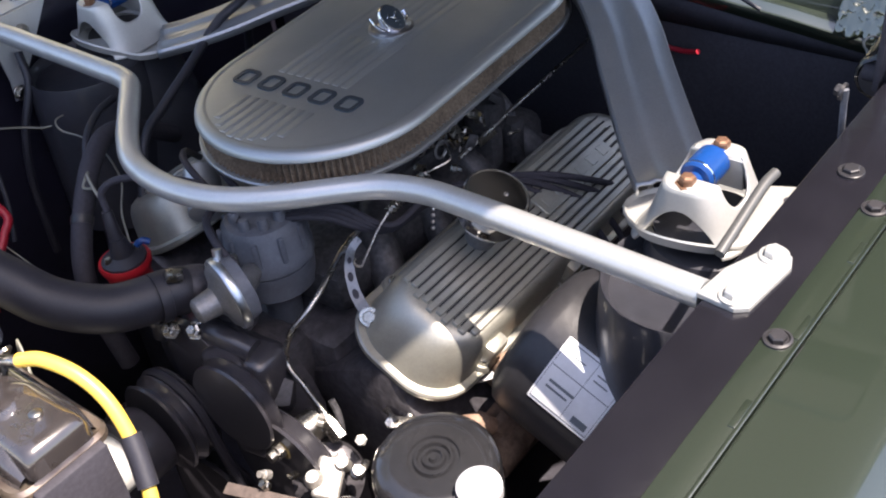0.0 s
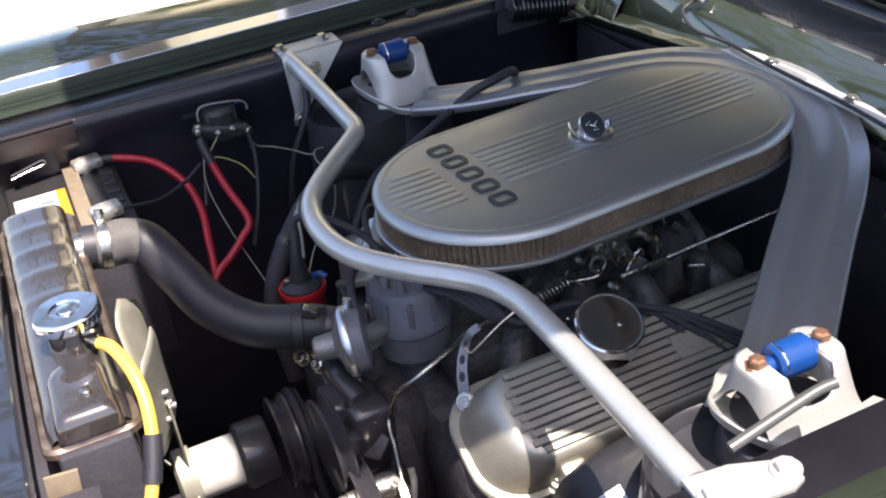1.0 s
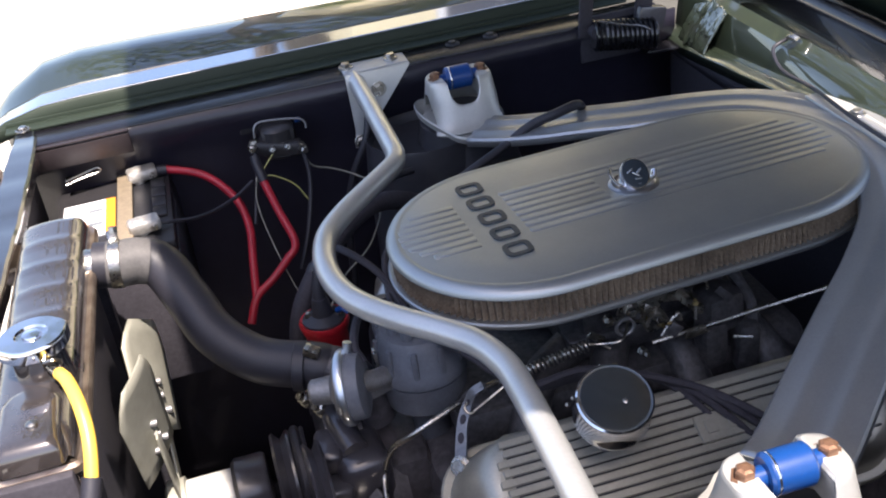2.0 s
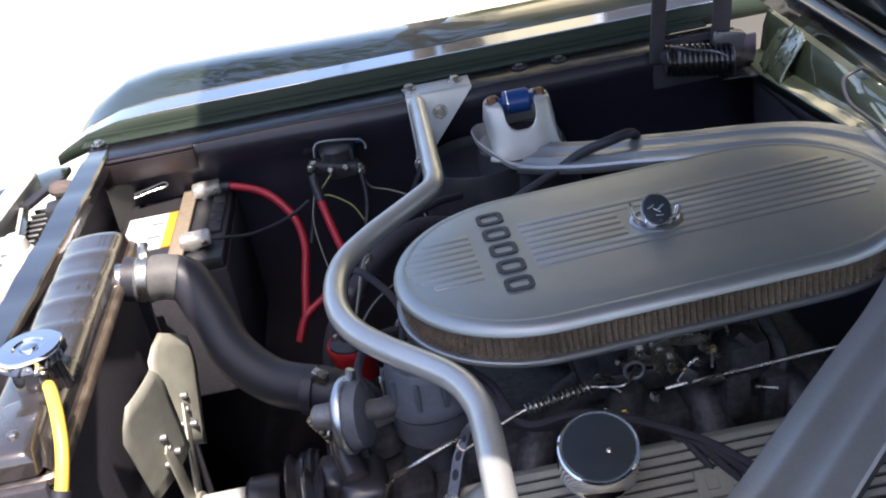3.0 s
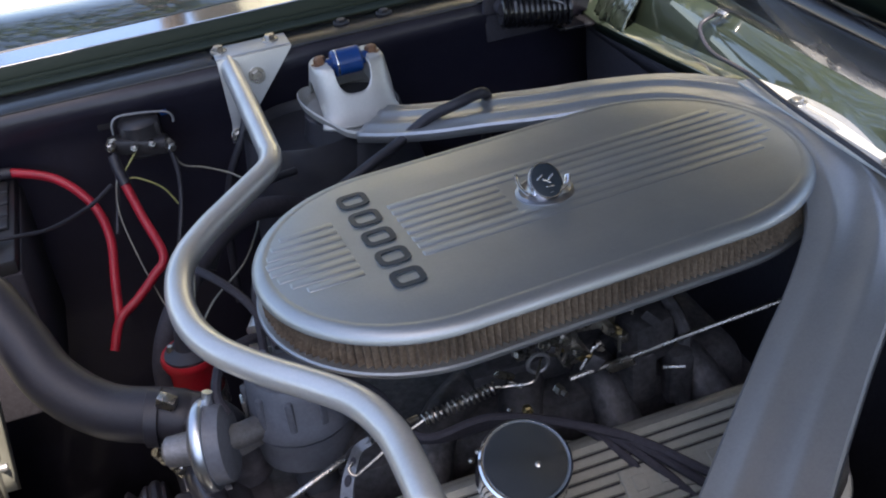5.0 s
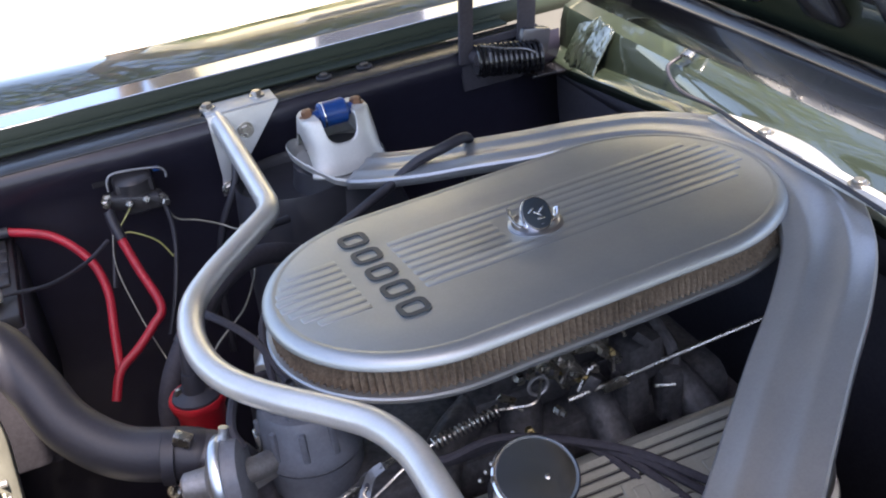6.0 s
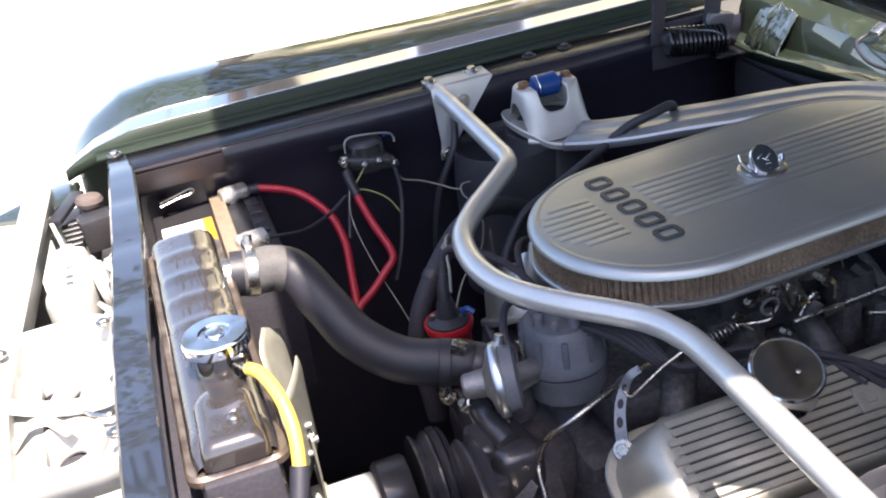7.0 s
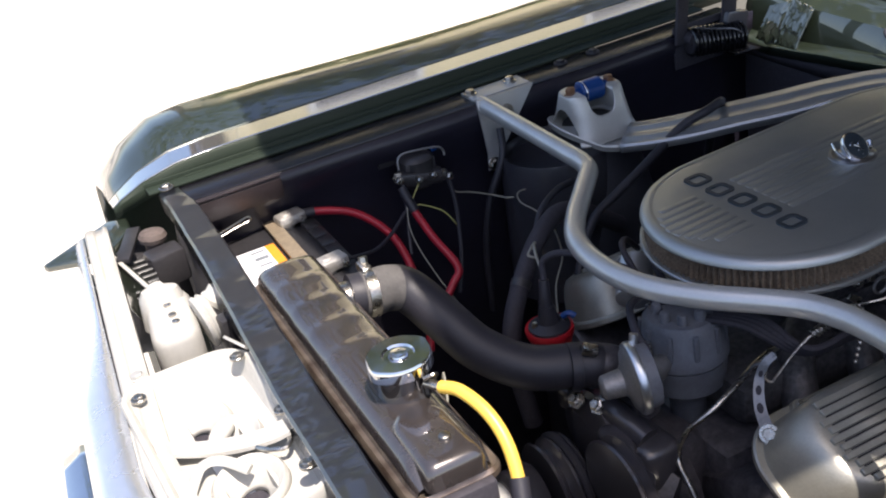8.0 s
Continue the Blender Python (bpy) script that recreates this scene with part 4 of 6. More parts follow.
part("idle_screw", tube([(-0.03, -0.09, 0.826), (0.0, -0.105, 0.815)], 0.0025, 6, 2), BRASS, carb)
part("fuel_bowl", box((0.05, 0.045, 0.05), (0.06, -0.085, 0.81), (0, 0, 10), 0.012), DULL_CAST, carb, "dark float bowl")
part("choke_pipe", tube([(0.09, -0.05, 0.84), (0.10, -0.09, 0.80), (0.08, -0.11, 0.76), (0.10, -0.12, 0.70)], 0.008, 8), DULL_CAST, carb)

random.seed(21)
for k in range(16):
    at = (-0.085 + 0.009 * k + random.uniform(-0.008, 0.008), -0.105 + random.uniform(-0.02, 0.012), 0.825 + random.uniform(-0.035, 0.022))
    if k % 3 == 0:
        part("lever_plate", box((random.uniform(0.014, 0.028), 0.003, random.uniform(0.007, 0.013)), at, (random.uniform(-20, 20), random.uniform(-60, 60), random.uniform(-30, 30)), 0.001), (STEEL, DULL_CAST, CAST)[k % 2], carb)
    elif k % 3 == 1:
        part("linkage_nut", lathe([(0.005, -0.004), (0.005, 0.003), (0.003, 0.004), (0.003, 0.009)], axis(at, (random.uniform(-0.6, 0.6), -1, random.uniform(-0.2, 0.6))), 6), (STEEL, BRASS)[k % 2], carb, smooth=20)
    else:
        part("linkage_pin", tube([at, (at[0] + random.uniform(-0.02, 0.02), at[1] + 0.004, at[2] + random.uniform(0.008, 0.02))], 0.0018, 6, 2), STEEL, carb)
part("choke_ring", tube([(-0.060 + 0.010 * math.cos(a), -0.112, 0.836 + 0.010 * math.sin(a)) for a in np.linspace(0, 2 * math.pi, 17)], 0.002, 6, 2), CAST, carb)
part("side_housing", box((0.030, 0.03, 0.055), (0.045, -0.098, 0.775), (0, 0, 8), 0.006), DULL_CAST, carb, "dull grey housing")
part("side_housing", box((0.026, 0.03, 0.06), (0.085, -0.102, 0.765), (0, 4, -6), 0.006), DULL_CAST, carb)
part("small_rod", tube([(0.062, -0.118, 0.790), (0.085, -0.119, 0.783)], 0.002, 6, 2), STEEL, carb)

# return spring between linkage and bracket
spring = thing("return_spring", (-0.14, -0.13, 0.80), "plated throttle return spring between lever and bracket", "spring")
a, b = Vector((-0.176, -0.127, 0.826)), Vector((-0.108, -0.128, 0.838))
d = (b - a).normalized()
u = d.orthogonal().normalized()
v = d.cross(u)
pts = [a + (b - a) * (k / 168) + 0.0052 * (math.cos(k * math.pi / 6) * u + math.sin(k * math.pi / 6) * v) for k in range(169)]
part("coil", tube(pts, 0.0011, 5, smooth=False), STEEL, spring)
part("hook", tube([a, (-0.20, -0.130, 0.818), (-0.236, -0.140, 0.806), (-0.246, -0.143, 0.804), (-0.25, -0.138, 0.808), (-0.245, -0.134, 0.811)], 0.0014, 6), STEEL, spring)
part("hook", tube([b, (-0.095, -0.130, 0.836), (-0.075, -0.138, 0.840), (-0.06, -0.12, 0.846)], 0.0014, 6), STEEL, spring)

# ---- valve cover on the near bank ----
cover = thing("valve_cover", (-0.05, -0.2, 0.70), "finned cast aluminium valve cover with black grooves", "valve cover")
VM = Matrix.Translation((-0.052, -0.202, 0.713)) @ pose(0, 0, 0, 28, 0, 0)
# local frame: x along the engine, y to the engine's middle, z out of the cover


def vring(hx, hy, z, r):
    return [VM @ Vector((x, y, z)) for x, y in rounded(2 * hx, 2 * hy, r, 8)]


part("flange", rings([vring(0.243, 0.075, 0.0, 0.056), vring(0.245, 0.077, 0.002, 0.057), vring(0.245, 0.077, 0.008, 0.057), vring(0.243, 0.075, 0.010, 0.056)]), COVER, cover, "polished cover flange")
def dome_ring(front, rear, hy, z, r, dy=0.0):
    return [VM @ Vector((x, y, z)) for x, y in rounded(rear - front, 2 * hy, r, 8, (rear + front) / 2, dy)]


part("dome", rings([dome_ring(-0.237, 0.237, 0.068, 0.008, 0.052), dome_ring(-0.232, 0.235, 0.066, 0.020, 0.051), dome_ring(-0.220, 0.231, 0.063, 0.042, 0.050), dome_ring(-0.210, 0.226, 0.0605, 0.056, 0.048),
                    dome_ring(-0.202, 0.221, 0.057, 0.0635, 0.046), dome_ring(-0.194, 0.213, 0.052, 0.0670, 0.043), dome_ring(-0.186, 0.206, 0.048, 0.0675, 0.040)]), COVER, cover, "cast aluminium dome")
for k in range(10):
    y = -0.0460 + 0.0102 * k
    x0 = -0.186 - 0.005 * (k % 2) + 0.010 * (abs(k - 4.5) / 4.5) ** 2
    x1 = 0.200 - 0.004 * abs(k - 4.5)
    bm = box((x1 - x0, 0.0080, 0.005), ((x1 + x0) / 2, y, 0.0690), (0, 0, 0), 0.0010, 1)
    bmesh.ops.transform(bm, matrix=VM, verts=bm.verts)
    part("fin", bm, COVER, cover)
    if k < 9:
        bm = box((0.374, 0.0024, 0.0016), (0.010, y + 0.0051, 0.0682), (0, 0, 0), 0, 1)
        bmesh.ops.transform(bm, matrix=VM, verts=bm.verts)
        part("groove", bm, GROOVE, cover, "black groove")
bm = box((0.15, 0.030, 0.0065), (0.09, 0.004, 0.0698), (0, 0, 0), 0.0012, 1)
bmesh.ops.transform(bm, matrix=VM, verts=bm.verts)
plate = part("name_plate", bm, COVER, cover, "flat field with raised plain bars")
for k in range(6):
    bm = box((0.012, 0.014, 0.0016), (0.03 + 0.024 * k, 0.004, 0.0734), (0, 0, 0), 0.0006, 1)
    bmesh.ops.transform(bm, matrix=VM, verts=bm.verts)
    part("raised_bar", bm, COVER, plate)
for x, y in ((-0.16, -0.066), (0.0, -0.066), (0.16, -0.066), (-0.16, 0.066), (0.0, 0.066)):
    boss = lathe([(0.013, 0.006), (0.011, 0.016), (0.010, 0.017)], VM @ Matrix.Translation((x, y, 0)), 18)
    part("bolt_boss", boss, COVER, cover)
    part("bolt", lathe([(0.0075, 0.016), (0.0075, 0.022), (0.006, 0.0235)], VM @ Matrix.Translation((x, y, 0)), 6), STEEL, cover, smooth=20)
for x in (-0.128, 0.03):
    bm = box((0.03, 0.02, 0.042), (x - 0.02, -0.066, 0.026), (0, 0, 0), 0.006)
    bmesh.ops.transform(bm, matrix=VM, verts=bm.verts)
    part("side_boss", bm, COVER, cover)

far_cover = copy_thing(cover, Matrix.Translation((-0.05, 0.2, 0.70)) @ pose(0, 0, 0, 0, 0, 180))
tagged(far_cover, "finned cast aluminium valve cover beyond the air cleaner", "valve cover")

oil = thing("oil_filler_cap", (-0.118, -0.19, 0.78), "round chrome breather cap on the valve cover", "filler cap")
OM = axis((-0.126, -0.212, 0.787), (0.0, -0.42, 0.907))
part("shell", lathe([(0.020, 0.036), (0.0325, 0.037), (0.0345, 0.039), (0.0352, 0.041), (0.0375, 0.043), (0.0378, 0.047), (0.0366, 0.049), (0.0366, 0.072), (0.0372, 0.074), (0.0372, 0.077), (0.0355, 0.0785), (0.0335, 0.0780)], OM, 48), CHROME, oil, "chrome breather shell")
part("top", lathe([(0.0338, 0.0772), (0.0330, 0.0785), (0.020, 0.0792), (0.004, 0.0793)], OM, 48), CAP_CHROME, oil, "dark chrome top of the cap")
part("badge_dot", lathe([(0.0026, 0.0793), (0.0015, 0.0800)], OM @ Matrix.Translation((0.008, -0.006, 0)), 10), STEEL, oil)
part("neck", lathe([(0.0195, -0.012), (0.0175, -0.004), (0.0170, 0.044)], OM, 28), STEEL_DARK, oil, "dull filler neck")

strap = thing("slotted_bracket", (-0.26, -0.15, 0.75), "slotted grey steel bracket bolted to the valve cover", "bracket")
sline = glide([(-0.270, -0.172, 0.742), (-0.266, -0.160, 0.757), (-0.2585, -0.140, 0.768), (-0.252, -0.129, 0.783), (-0.243, -0.121, 0.797), (-0.235, -0.121, 0.812), (-0.224, -0.124, 0.820)], 5)
facing, loops = Vector((-0.55, -0.62, 0.56)).normalized(), []
for i, p in enumerate(sline):
    d = (sline[min(i + 1, len(sline) - 1)] - sline[max(i - 1, 0)]).normalized()
    side = d.cross(facing).normalized()
    w = 0.0070 - 0.0030 * (i / (len(sline) - 1)) ** 1.5
    loops.append([p + side * a * w + facing * b for a, b in ((-1, 0), (-1, 0.0026), (1, 0.0026), (1, 0))])
part("strap", rings(loops), STEEL_DARK, strap, "slotted steel strap")
# strap is solid; black discs stand for the dark seen through its holes
for i, r in ((11, 0.0042), (16, 0.0038), (21, 0.0028)):
    d = (sline[i + 1] - sline[i - 1]).normalized()
    side = d.cross(facing).normalized()
    m = Matrix((side, d, facing)).transposed().to_4x4()
    part("slot", lathe([(r, 0.0024), (r, 0.0034)], Matrix.Translation(sline[i]) @ m @ Matrix.Diagonal((0.85, 1.4, 1, 1)), 18), MATT_BLACK, strap, "black disc for the dark seen through the strap")
bolt(strap, (-0.2675, -0.163, 0.7565), (-0.55, -0.62, 0.56), 0.0075, 0.007)
part("stay", tube([(-0.224, -0.124, 0.820), (-0.232, -0.118, 0.812), (-0.24, -0.105, 0.80), (-0.25, -0.09, 0.77)], 0.004, 8, flat=0.5), STEEL_DARK, strap, "second grey stay")

# ---- distributor, coil and ignition leads ----
dist = thing("distributor", (-0.272, -0.02, 0.70), "grey distributor with silver vacuum canister", "distributor")
DM = Matrix.Translation((-0.268, -0.018, 0.0))
part("cap", lathe([(0.048, 0.786), (0.052, 0.790), (0.052, 0.800), (0.049, 0.805), (0.046, 0.836), (0.040, 0.843), (0.012, 0.846)], DM, 32), DARK_GREY, dist, "dark grey distributor cap")
part("housing", lathe([(0.020, 0.66), (0.022, 0.725), (0.036, 0.742), (0.047, 0.752), (0.050, 0.786)], DM, 32), DARK_GREY, dist, "grey housing")
for k in range(10):
    a = k * math.pi / 5
    part("cap_rib", box((0.006, 0.007, 0.034), DM @ Vector((0.0475 * math.cos(a), 0.0475 * math.sin(a), 0.820)), (0, 0, math.degrees(a)), 0.002), DARK_GREY, dist)
for k in range(8):
    a = k * math.pi / 4 + 0.2
    part("tower", lathe([(0.0065, 0.838), (0.0065, 0.852), (0.005, 0.856)], DM @ Matrix.Translation((0.028 * math.cos(a), 0.028 * math.sin(a), 0)), 10), DARK_GREY, dist)
for s in (-1, 1):
    part("clip", box((0.004, 0.014, 0.05), (-0.272 + 0.047 * s, -0.02, 0.80), (0, 0, 0), 0.001), STEEL, dist)
vm = axis((-0.360, -0.052, 0.810), (-0.95, 0.28, -0.08))
can = part("vacuum_canister", lathe([(0.030, -0.004), (0.039, 0.0), (0.039, 0.003), (0.034, 0.007), (0.022, 0.010), (0.0160, 0.014), (0.0140, 0.036), (0.0105, 0.039), (0.006, 0.039)], vm, 36), CAST, dist, "grey vacuum canister")
part("rim", lathe([(0.0385, -0.0075), (0.0412, -0.007), (0.0424, -0.005), (0.0424, 0.000), (0.0412, 0.0025), (0.0385, 0.003)], vm, 40), ZINC, can, "satin crimped rim")
part("back_drum", lathe([(0.026, -0.024), (0.036, -0.021), (0.038, -0.007)], vm, 36), DARK_GREY, can, "grey back of the canister")
part("link", tube([(-0.345, -0.056, 0.815), (-0.325, -0.046, 0.805), (-0.300, -0.03, 0.798)], 0.012, 12), CAST, can)
part("hose_nipple", tube([(-0.350, -0.040, 0.846), (-0.347, -0.038, 0.857)], 0.005, 10, 2), ZINC, can)
part("red_dot", lathe([(0.004, 0.0), (0.003, 0.003)], axis((-0.338, -0.036, 0.830), (0, -0.4, 1)), 10), RED, dist)
part("canister_arm", box((0.06, 0.022, 0.018), (-0.318, -0.036, 0.792), (0, 0, 20), 0.005), CAST, dist)

coilob = thing("ignition_coil", (-0.357, 0.144, 0.66), "red ignition coil with black tower cap", "ignition coil")
cm = axis((-0.357, 0.144, 0.004), (0, 0, 1))
part("can", lathe([(0.020, 0.695), (0.026, 0.70), (0.0265, 0.755), (0.0305, 0.765), (0.032, 0.772), (0.0305, 0.7755), (0.026, 0.7735)], cm, 32), RED, coilob, "red coil can")
part("top", lathe([(0.028, 0.771), (0.027, 0.777), (0.014, 0.783), (0.011, 0.800), (0.0095, 0.806)], cm, 24), RUBBER, coilob, "black insulator top")
part("boot", tube([(-0.357, 0.144, 0.80), (-0.356, 0.147, 0.822), (-0.352, 0.152, 0.842)], lambda t: 0.0095 - 0.003 * t, 12), RUBBER, coilob, "black rubber boot")
for s in (-1, 1):
    part("terminal", lathe([(0.005, 0.775), (0.005, 0.784), (0.003, 0.79)], axis((-0.357 + 0.018 * s, 0.144 - 0.004 * s, 0), (0, 0, 1)), 8), STEEL, coilob)
part("blue_sleeve", tube([(-0.339, 0.140, 0.788), (-0.332, 0.135, 0.792), (-0.326, 0.130, 0.788)], 0.0042, 8), BLUE, coilob, "blue terminal sleeve")
part("bracket", lathe([(0.0275, 0.70), (0.029, 0.702), (0.029, 0.724), (0.0275, 0.726)], cm, 28, False), STEEL, coilob, "steel clamp band")

leads = thing("ignition_leads", (-0.05, -0.16, 0.78), "bundle of black ignition leads over the valve cover", "cable")
for k in range(4):
    o = 0.010 * k
    part("lead", tube([(-0.26 + 0.008 * k, -0.045, 0.842), (-0.235 + o, -0.085, 0.842 - 0.2 * o), (-0.18, -0.120 - 0.4 * o, 0.80 + 0.4 * o), (-0.115, -0.140 - 0.3 * o, 0.808 + 0.5 * o),
                       (-0.055 + o, -0.165 - o, 0.805), (-0.02 + 1.6 * o, -0.215 - o, 0.785), (0.01 + 2.6 * o, -0.275, 0.735), (0.02 + 3 * o, -0.31, 0.66)], 0.0042, 8), MATT_BLACK, leads)
for k in range(7):
    u = k / 6
    part("clip", lathe([(0.0016, 0.0), (0.0026, 0.0025), (0.0026, 0.005), (0.0014, 0.007)], axis((-0.093 - 0.053 * u, -0.120 - 0.042 * u, 0.800 - 0.004 * u), (-0.5, -0.6, 0.6)), 10), STEEL, leads, "bright clip")
part("lead", tube([(-0.335, -0.045, 0.832), (-0.34, -0.035, 0.85), (-0.325, -0.0, 0.862), (-0.30, 0.02, 0.858), (-0.285, 0.03, 0.85)], 0.0048, 8), MATT_BLACK, leads)
part("lead", tube([(-0.352, 0.152, 0.842), (-0.345, 0.158, 0.865), (-0.325, 0.13, 0.88), (-0.29, 0.06, 0.875), (-0.274, 0.0, 0.855)], 0.0045, 8), MATT_BLACK, leads)
part("lead", tube([(-0.26, 0.0, 0.845), (-0.25, 0.06, 0.87), (-0.21, 0.13, 0.87), (-0.13, 0.19, 0.82), (-0.10, 0.25, 0.74)], 0.0042, 8), MATT_BLACK, leads)
part("lead", tube([(-0.29, -0.01, 0.845), (-0.275, 0.08, 0.88), (-0.235, 0.14, 0.86), (-0.18, 0.20, 0.80)], 0.0042, 8), MATT_BLACK, leads)

filt = thing("fuel_filter", (-0.26, 0.07, 0.83), "small dull silver canister beside the distributor", "filter")
part("can", lathe([(0.010, -0.032), (0.022, -0.028), (0.022, 0.028), (0.010, 0.032)], axis((-0.262, 0.085, 0.835), (0.5, 0.6, 0.35)), 24), SILVER, filt)

fuel = thing("fuel_line", (-0.34, -0.13, 0.66), "thin bent plated steel fuel line", "pipe")
part("pipe", tube([(-0.17, -0.075, 0.785), (-0.215, -0.085, 0.786), (-0.262, -0.102, 0.782), (-0.300, -0.108, 0.770), (-0.328, -0.098, 0.748), (-0.341, -0.096, 0.715), (-0.347, -0.125, 0.697), (-0.356, -0.160, 0.682), (-0.361, -0.175, 0.668)], 0.0034, 10), STEEL, fuel)
part("fitting", lathe([(0.008, 0.0), (0.008, 0.02), (0.006, 0.028)], axis((-0.362, -0.186, 0.665), (0.1, 0.7, 0.5)), 6), STEEL, fuel)

# ---- cooling: radiator, hoses, fan ----
rad = thing("radiator", (-0.635, -0.02, 0.45), "black radiator with worn seamed top tank", "radiator")
TX, TY0, TY1 = -0.6445, -0.212, 0.252
TC = (TY0 + TY1) / 2
def tring(hx, hy, z, r, cx=TX, cy=TC):
    return [(x, y, z) for x, y in rounded(2 * hx, 2 * hy, r, 6, cx, cy)]


HY = (TY1 - TY0) / 2
part("seam", rings([tring(0.0435, HY + 0.002, 0.912, 0.014), tring(0.0465, HY + 0.005, 0.915, 0.016), tring(0.0465, HY + 0.005, 0.921, 0.016), tring(0.0440, HY + 0.002, 0.9245, 0.014), tring(0.0410, HY - 0.001, 0.923, 0.014)]), TANK_EDGE, rad, "worn brown seam of the tank")
loops = []
for k in range(61):
    y = TY0 + 0.003 + (TY1 - TY0 - 0.006) * k / 60
    e = min(1.0, (k + 0.6) / 3, (60.6 - k) / 2) ** 0.5
    d = 0.0016 * sum(math.exp(-((y - c) / 0.007) ** 2) for c in (0.010, 0.066, 0.122, 0.178)) * (y > -0.03)
    w = 0.0390 * (0.9 + 0.1 * e)
    loops.append([(TX + w * s, y, 0.918 + (z + (d if abs(s) < 0.75 else 0.0)) * e) for s, z in ((-1, 0.0), (-0.99, 0.012), (-0.95, 0.020), (-0.86, 0.0265), (-0.66, 0.0305), (-0.3, 0.0325), (0.0, 0.0330), (0.3, 0.0325), (0.66, 0.0305), (0.86, 0.0265), (0.95, 0.020), (0.99, 0.012), (1, 0.0))])
tank = part("tank", rings(loops, False, False), TANK, rad, "glossy black top tank with cross ridges", smooth=50)
panel = []
for grow, z in ((0.0, 0.930), (0.0008, 0.943), (0.003, 0.9495), (0.006, 0.953), (0.011, 0.9545)):
    hw, y0, y1 = 0.0300 - grow, -0.2205 + grow, -0.150
    panel.append([(TX + 0.001 + x, y, z) for x, y in [(-hw, y1), (-hw, y0 + 0.008), (-hw + 0.002, y0 + 0.002), (-hw + 0.008, y0), (hw - 0.008, y0), (hw - 0.002, y0 + 0.002), (hw, y0 + 0.008)]
                  + [(hw * math.cos(a), y1 + hw * math.sin(a)) for a in np.linspace(0, math.pi, 19)[:-1]]])
part("raised_panel", rings(panel), TANK, rad, "raised black end of the tank", smooth=60)
part("drain_boss", lathe([(0.0055, 0.953), (0.0055, 0.957), (0.003, 0.9585)], axis((-0.638, -0.187, 0), (0, 0, 1)), 12), STEEL, rad)
part("mount_bracket", box((0.030, 0.004, 0.075), (-0.684, TY0 - 0.016, 0.872), (0, 6, 0), 0.001), TAN_PAINT, rad, "dull tan mounting bracket")
part("core", box((0.05, 0.44, 0.44), (TX, TC, 0.695), bevel=0.004), MATT_BLACK, rad, "dark finned core")
for y in (TY0 - 0.008, TY1 + 0.008):
    part("side_strap", box((0.066, 0.012, 0.46), (TX, y, 0.69), bevel=0.003), MATT_BLACK, rad)
part("near_end", rings([tring(0.036, 0.012, 0.86, 0.008, TX, TY0 + 0.01), tring(0.036, 0.012, 0.918, 0.008, TX, TY0 + 0.01)]), TANK, rad)
part("outlet", lathe([(0.021, 0.0), (0.021, 0.045)], axis((-0.612, 0.157, 0.918), (1, -0.06, -0.12)), 28), STEEL, rad, "bare metal outlet neck")
part("filler_neck", lathe([(0.027, 0.940), (0.025, 0.958), (0.024, 0.972), (0.029, 0.974), (0.029, 0.978)], axis((-0.634, -0.093, 0), (0, 0, 1)), 32), TANK, rad, "black filler neck")

cm = axis((-0.634, -0.093, 0.0), (0, 0, 1), 20)
pts = []
for z, s in ((0.978, 0.98), (0.977, 1.0), (0.986, 1.0), (0.9885, 0.985), (0.990, 0.95)):
    pts.append([cm @ Vector(((0.0315 + 0.0024 * max(0, math.cos(2 * a)) ** 6) * s * math.cos(a), (0.0315 + 0.0024 * max(0, math.cos(2 * a)) ** 6) * s * math.sin(a), z)) for a in (2 * math.pi * k / 64 for k in range(64))])
for s, z in ((0.5, 0.9905), (0.46, 0.9885), (0.30, 0.9882), (0.27, 0.9905), (0.1, 0.9915)):
    pts.append([cm @ Vector((0.0315 * s * math.cos(a), 0.0315 * s * math.sin(a), z)) for a in (2 * math.pi * k / 64 for k in range(64))])
part("pressure_cap", rings(pts), CHROME, rad, "chrome pressure cap", smooth=30)

ohose = thing("overflow_hose", (-0.60, -0.2, 0.90), "yellow rubber overflow hose with black connector", "hose")
part("nipple", tube([(-0.622, -0.118, 0.966), (-0.612, -0.136, 0.966)], 0.0045, 10, 2), STEEL, ohose, "plated nipple and clip")
part("hose", tube([(-0.613, -0.134, 0.966), (-0.604, -0.156, 0.970), (-0.595, -0.186, 0.961), (-0.592, -0.212, 0.942), (-0.597, -0.236, 0.915), (-0.608, -0.256, 0.888), (-0.622, -0.274, 0.862), (-0.638, -0.288, 0.83), (-0.650, -0.292, 0.76)], 0.0062, 14), YELLOW, ohose)
part("connector", tube([(-0.5955, -0.2335, 0.919), (-0.6015, -0.2455, 0.903), (-0.609, -0.258, 0.886)], 0.0088, 14, 4), RUBBER, ohose, "grey-black connector sleeve")
part("clip", tube([(-0.625, -0.124, 0.975), (-0.616, -0.128, 0.978), (-0.611, -0.122, 0.972), (-0.616, -0.118, 0.962)], 0.0018, 6), STEEL, ohose)

hose = thing("radiator_hose", (-0.5, 0.08, 0.84), "thick black rubber upper radiator hose with clamps", "hose")
HP = [(-0.6, 0.156, 0.918), (-0.574, 0.154, 0.914), (-0.533, 0.158, 0.902), (-0.506, 0.117, 0.867), (-0.484, 0.075, 0.837), (-0.442, 0.039, 0.812), (-0.386, 0.012, 0.805), (-0.372, 0.006, 0.8)]
part("hose", tube(HP, 0.0268, 28), RUBBER, hose)
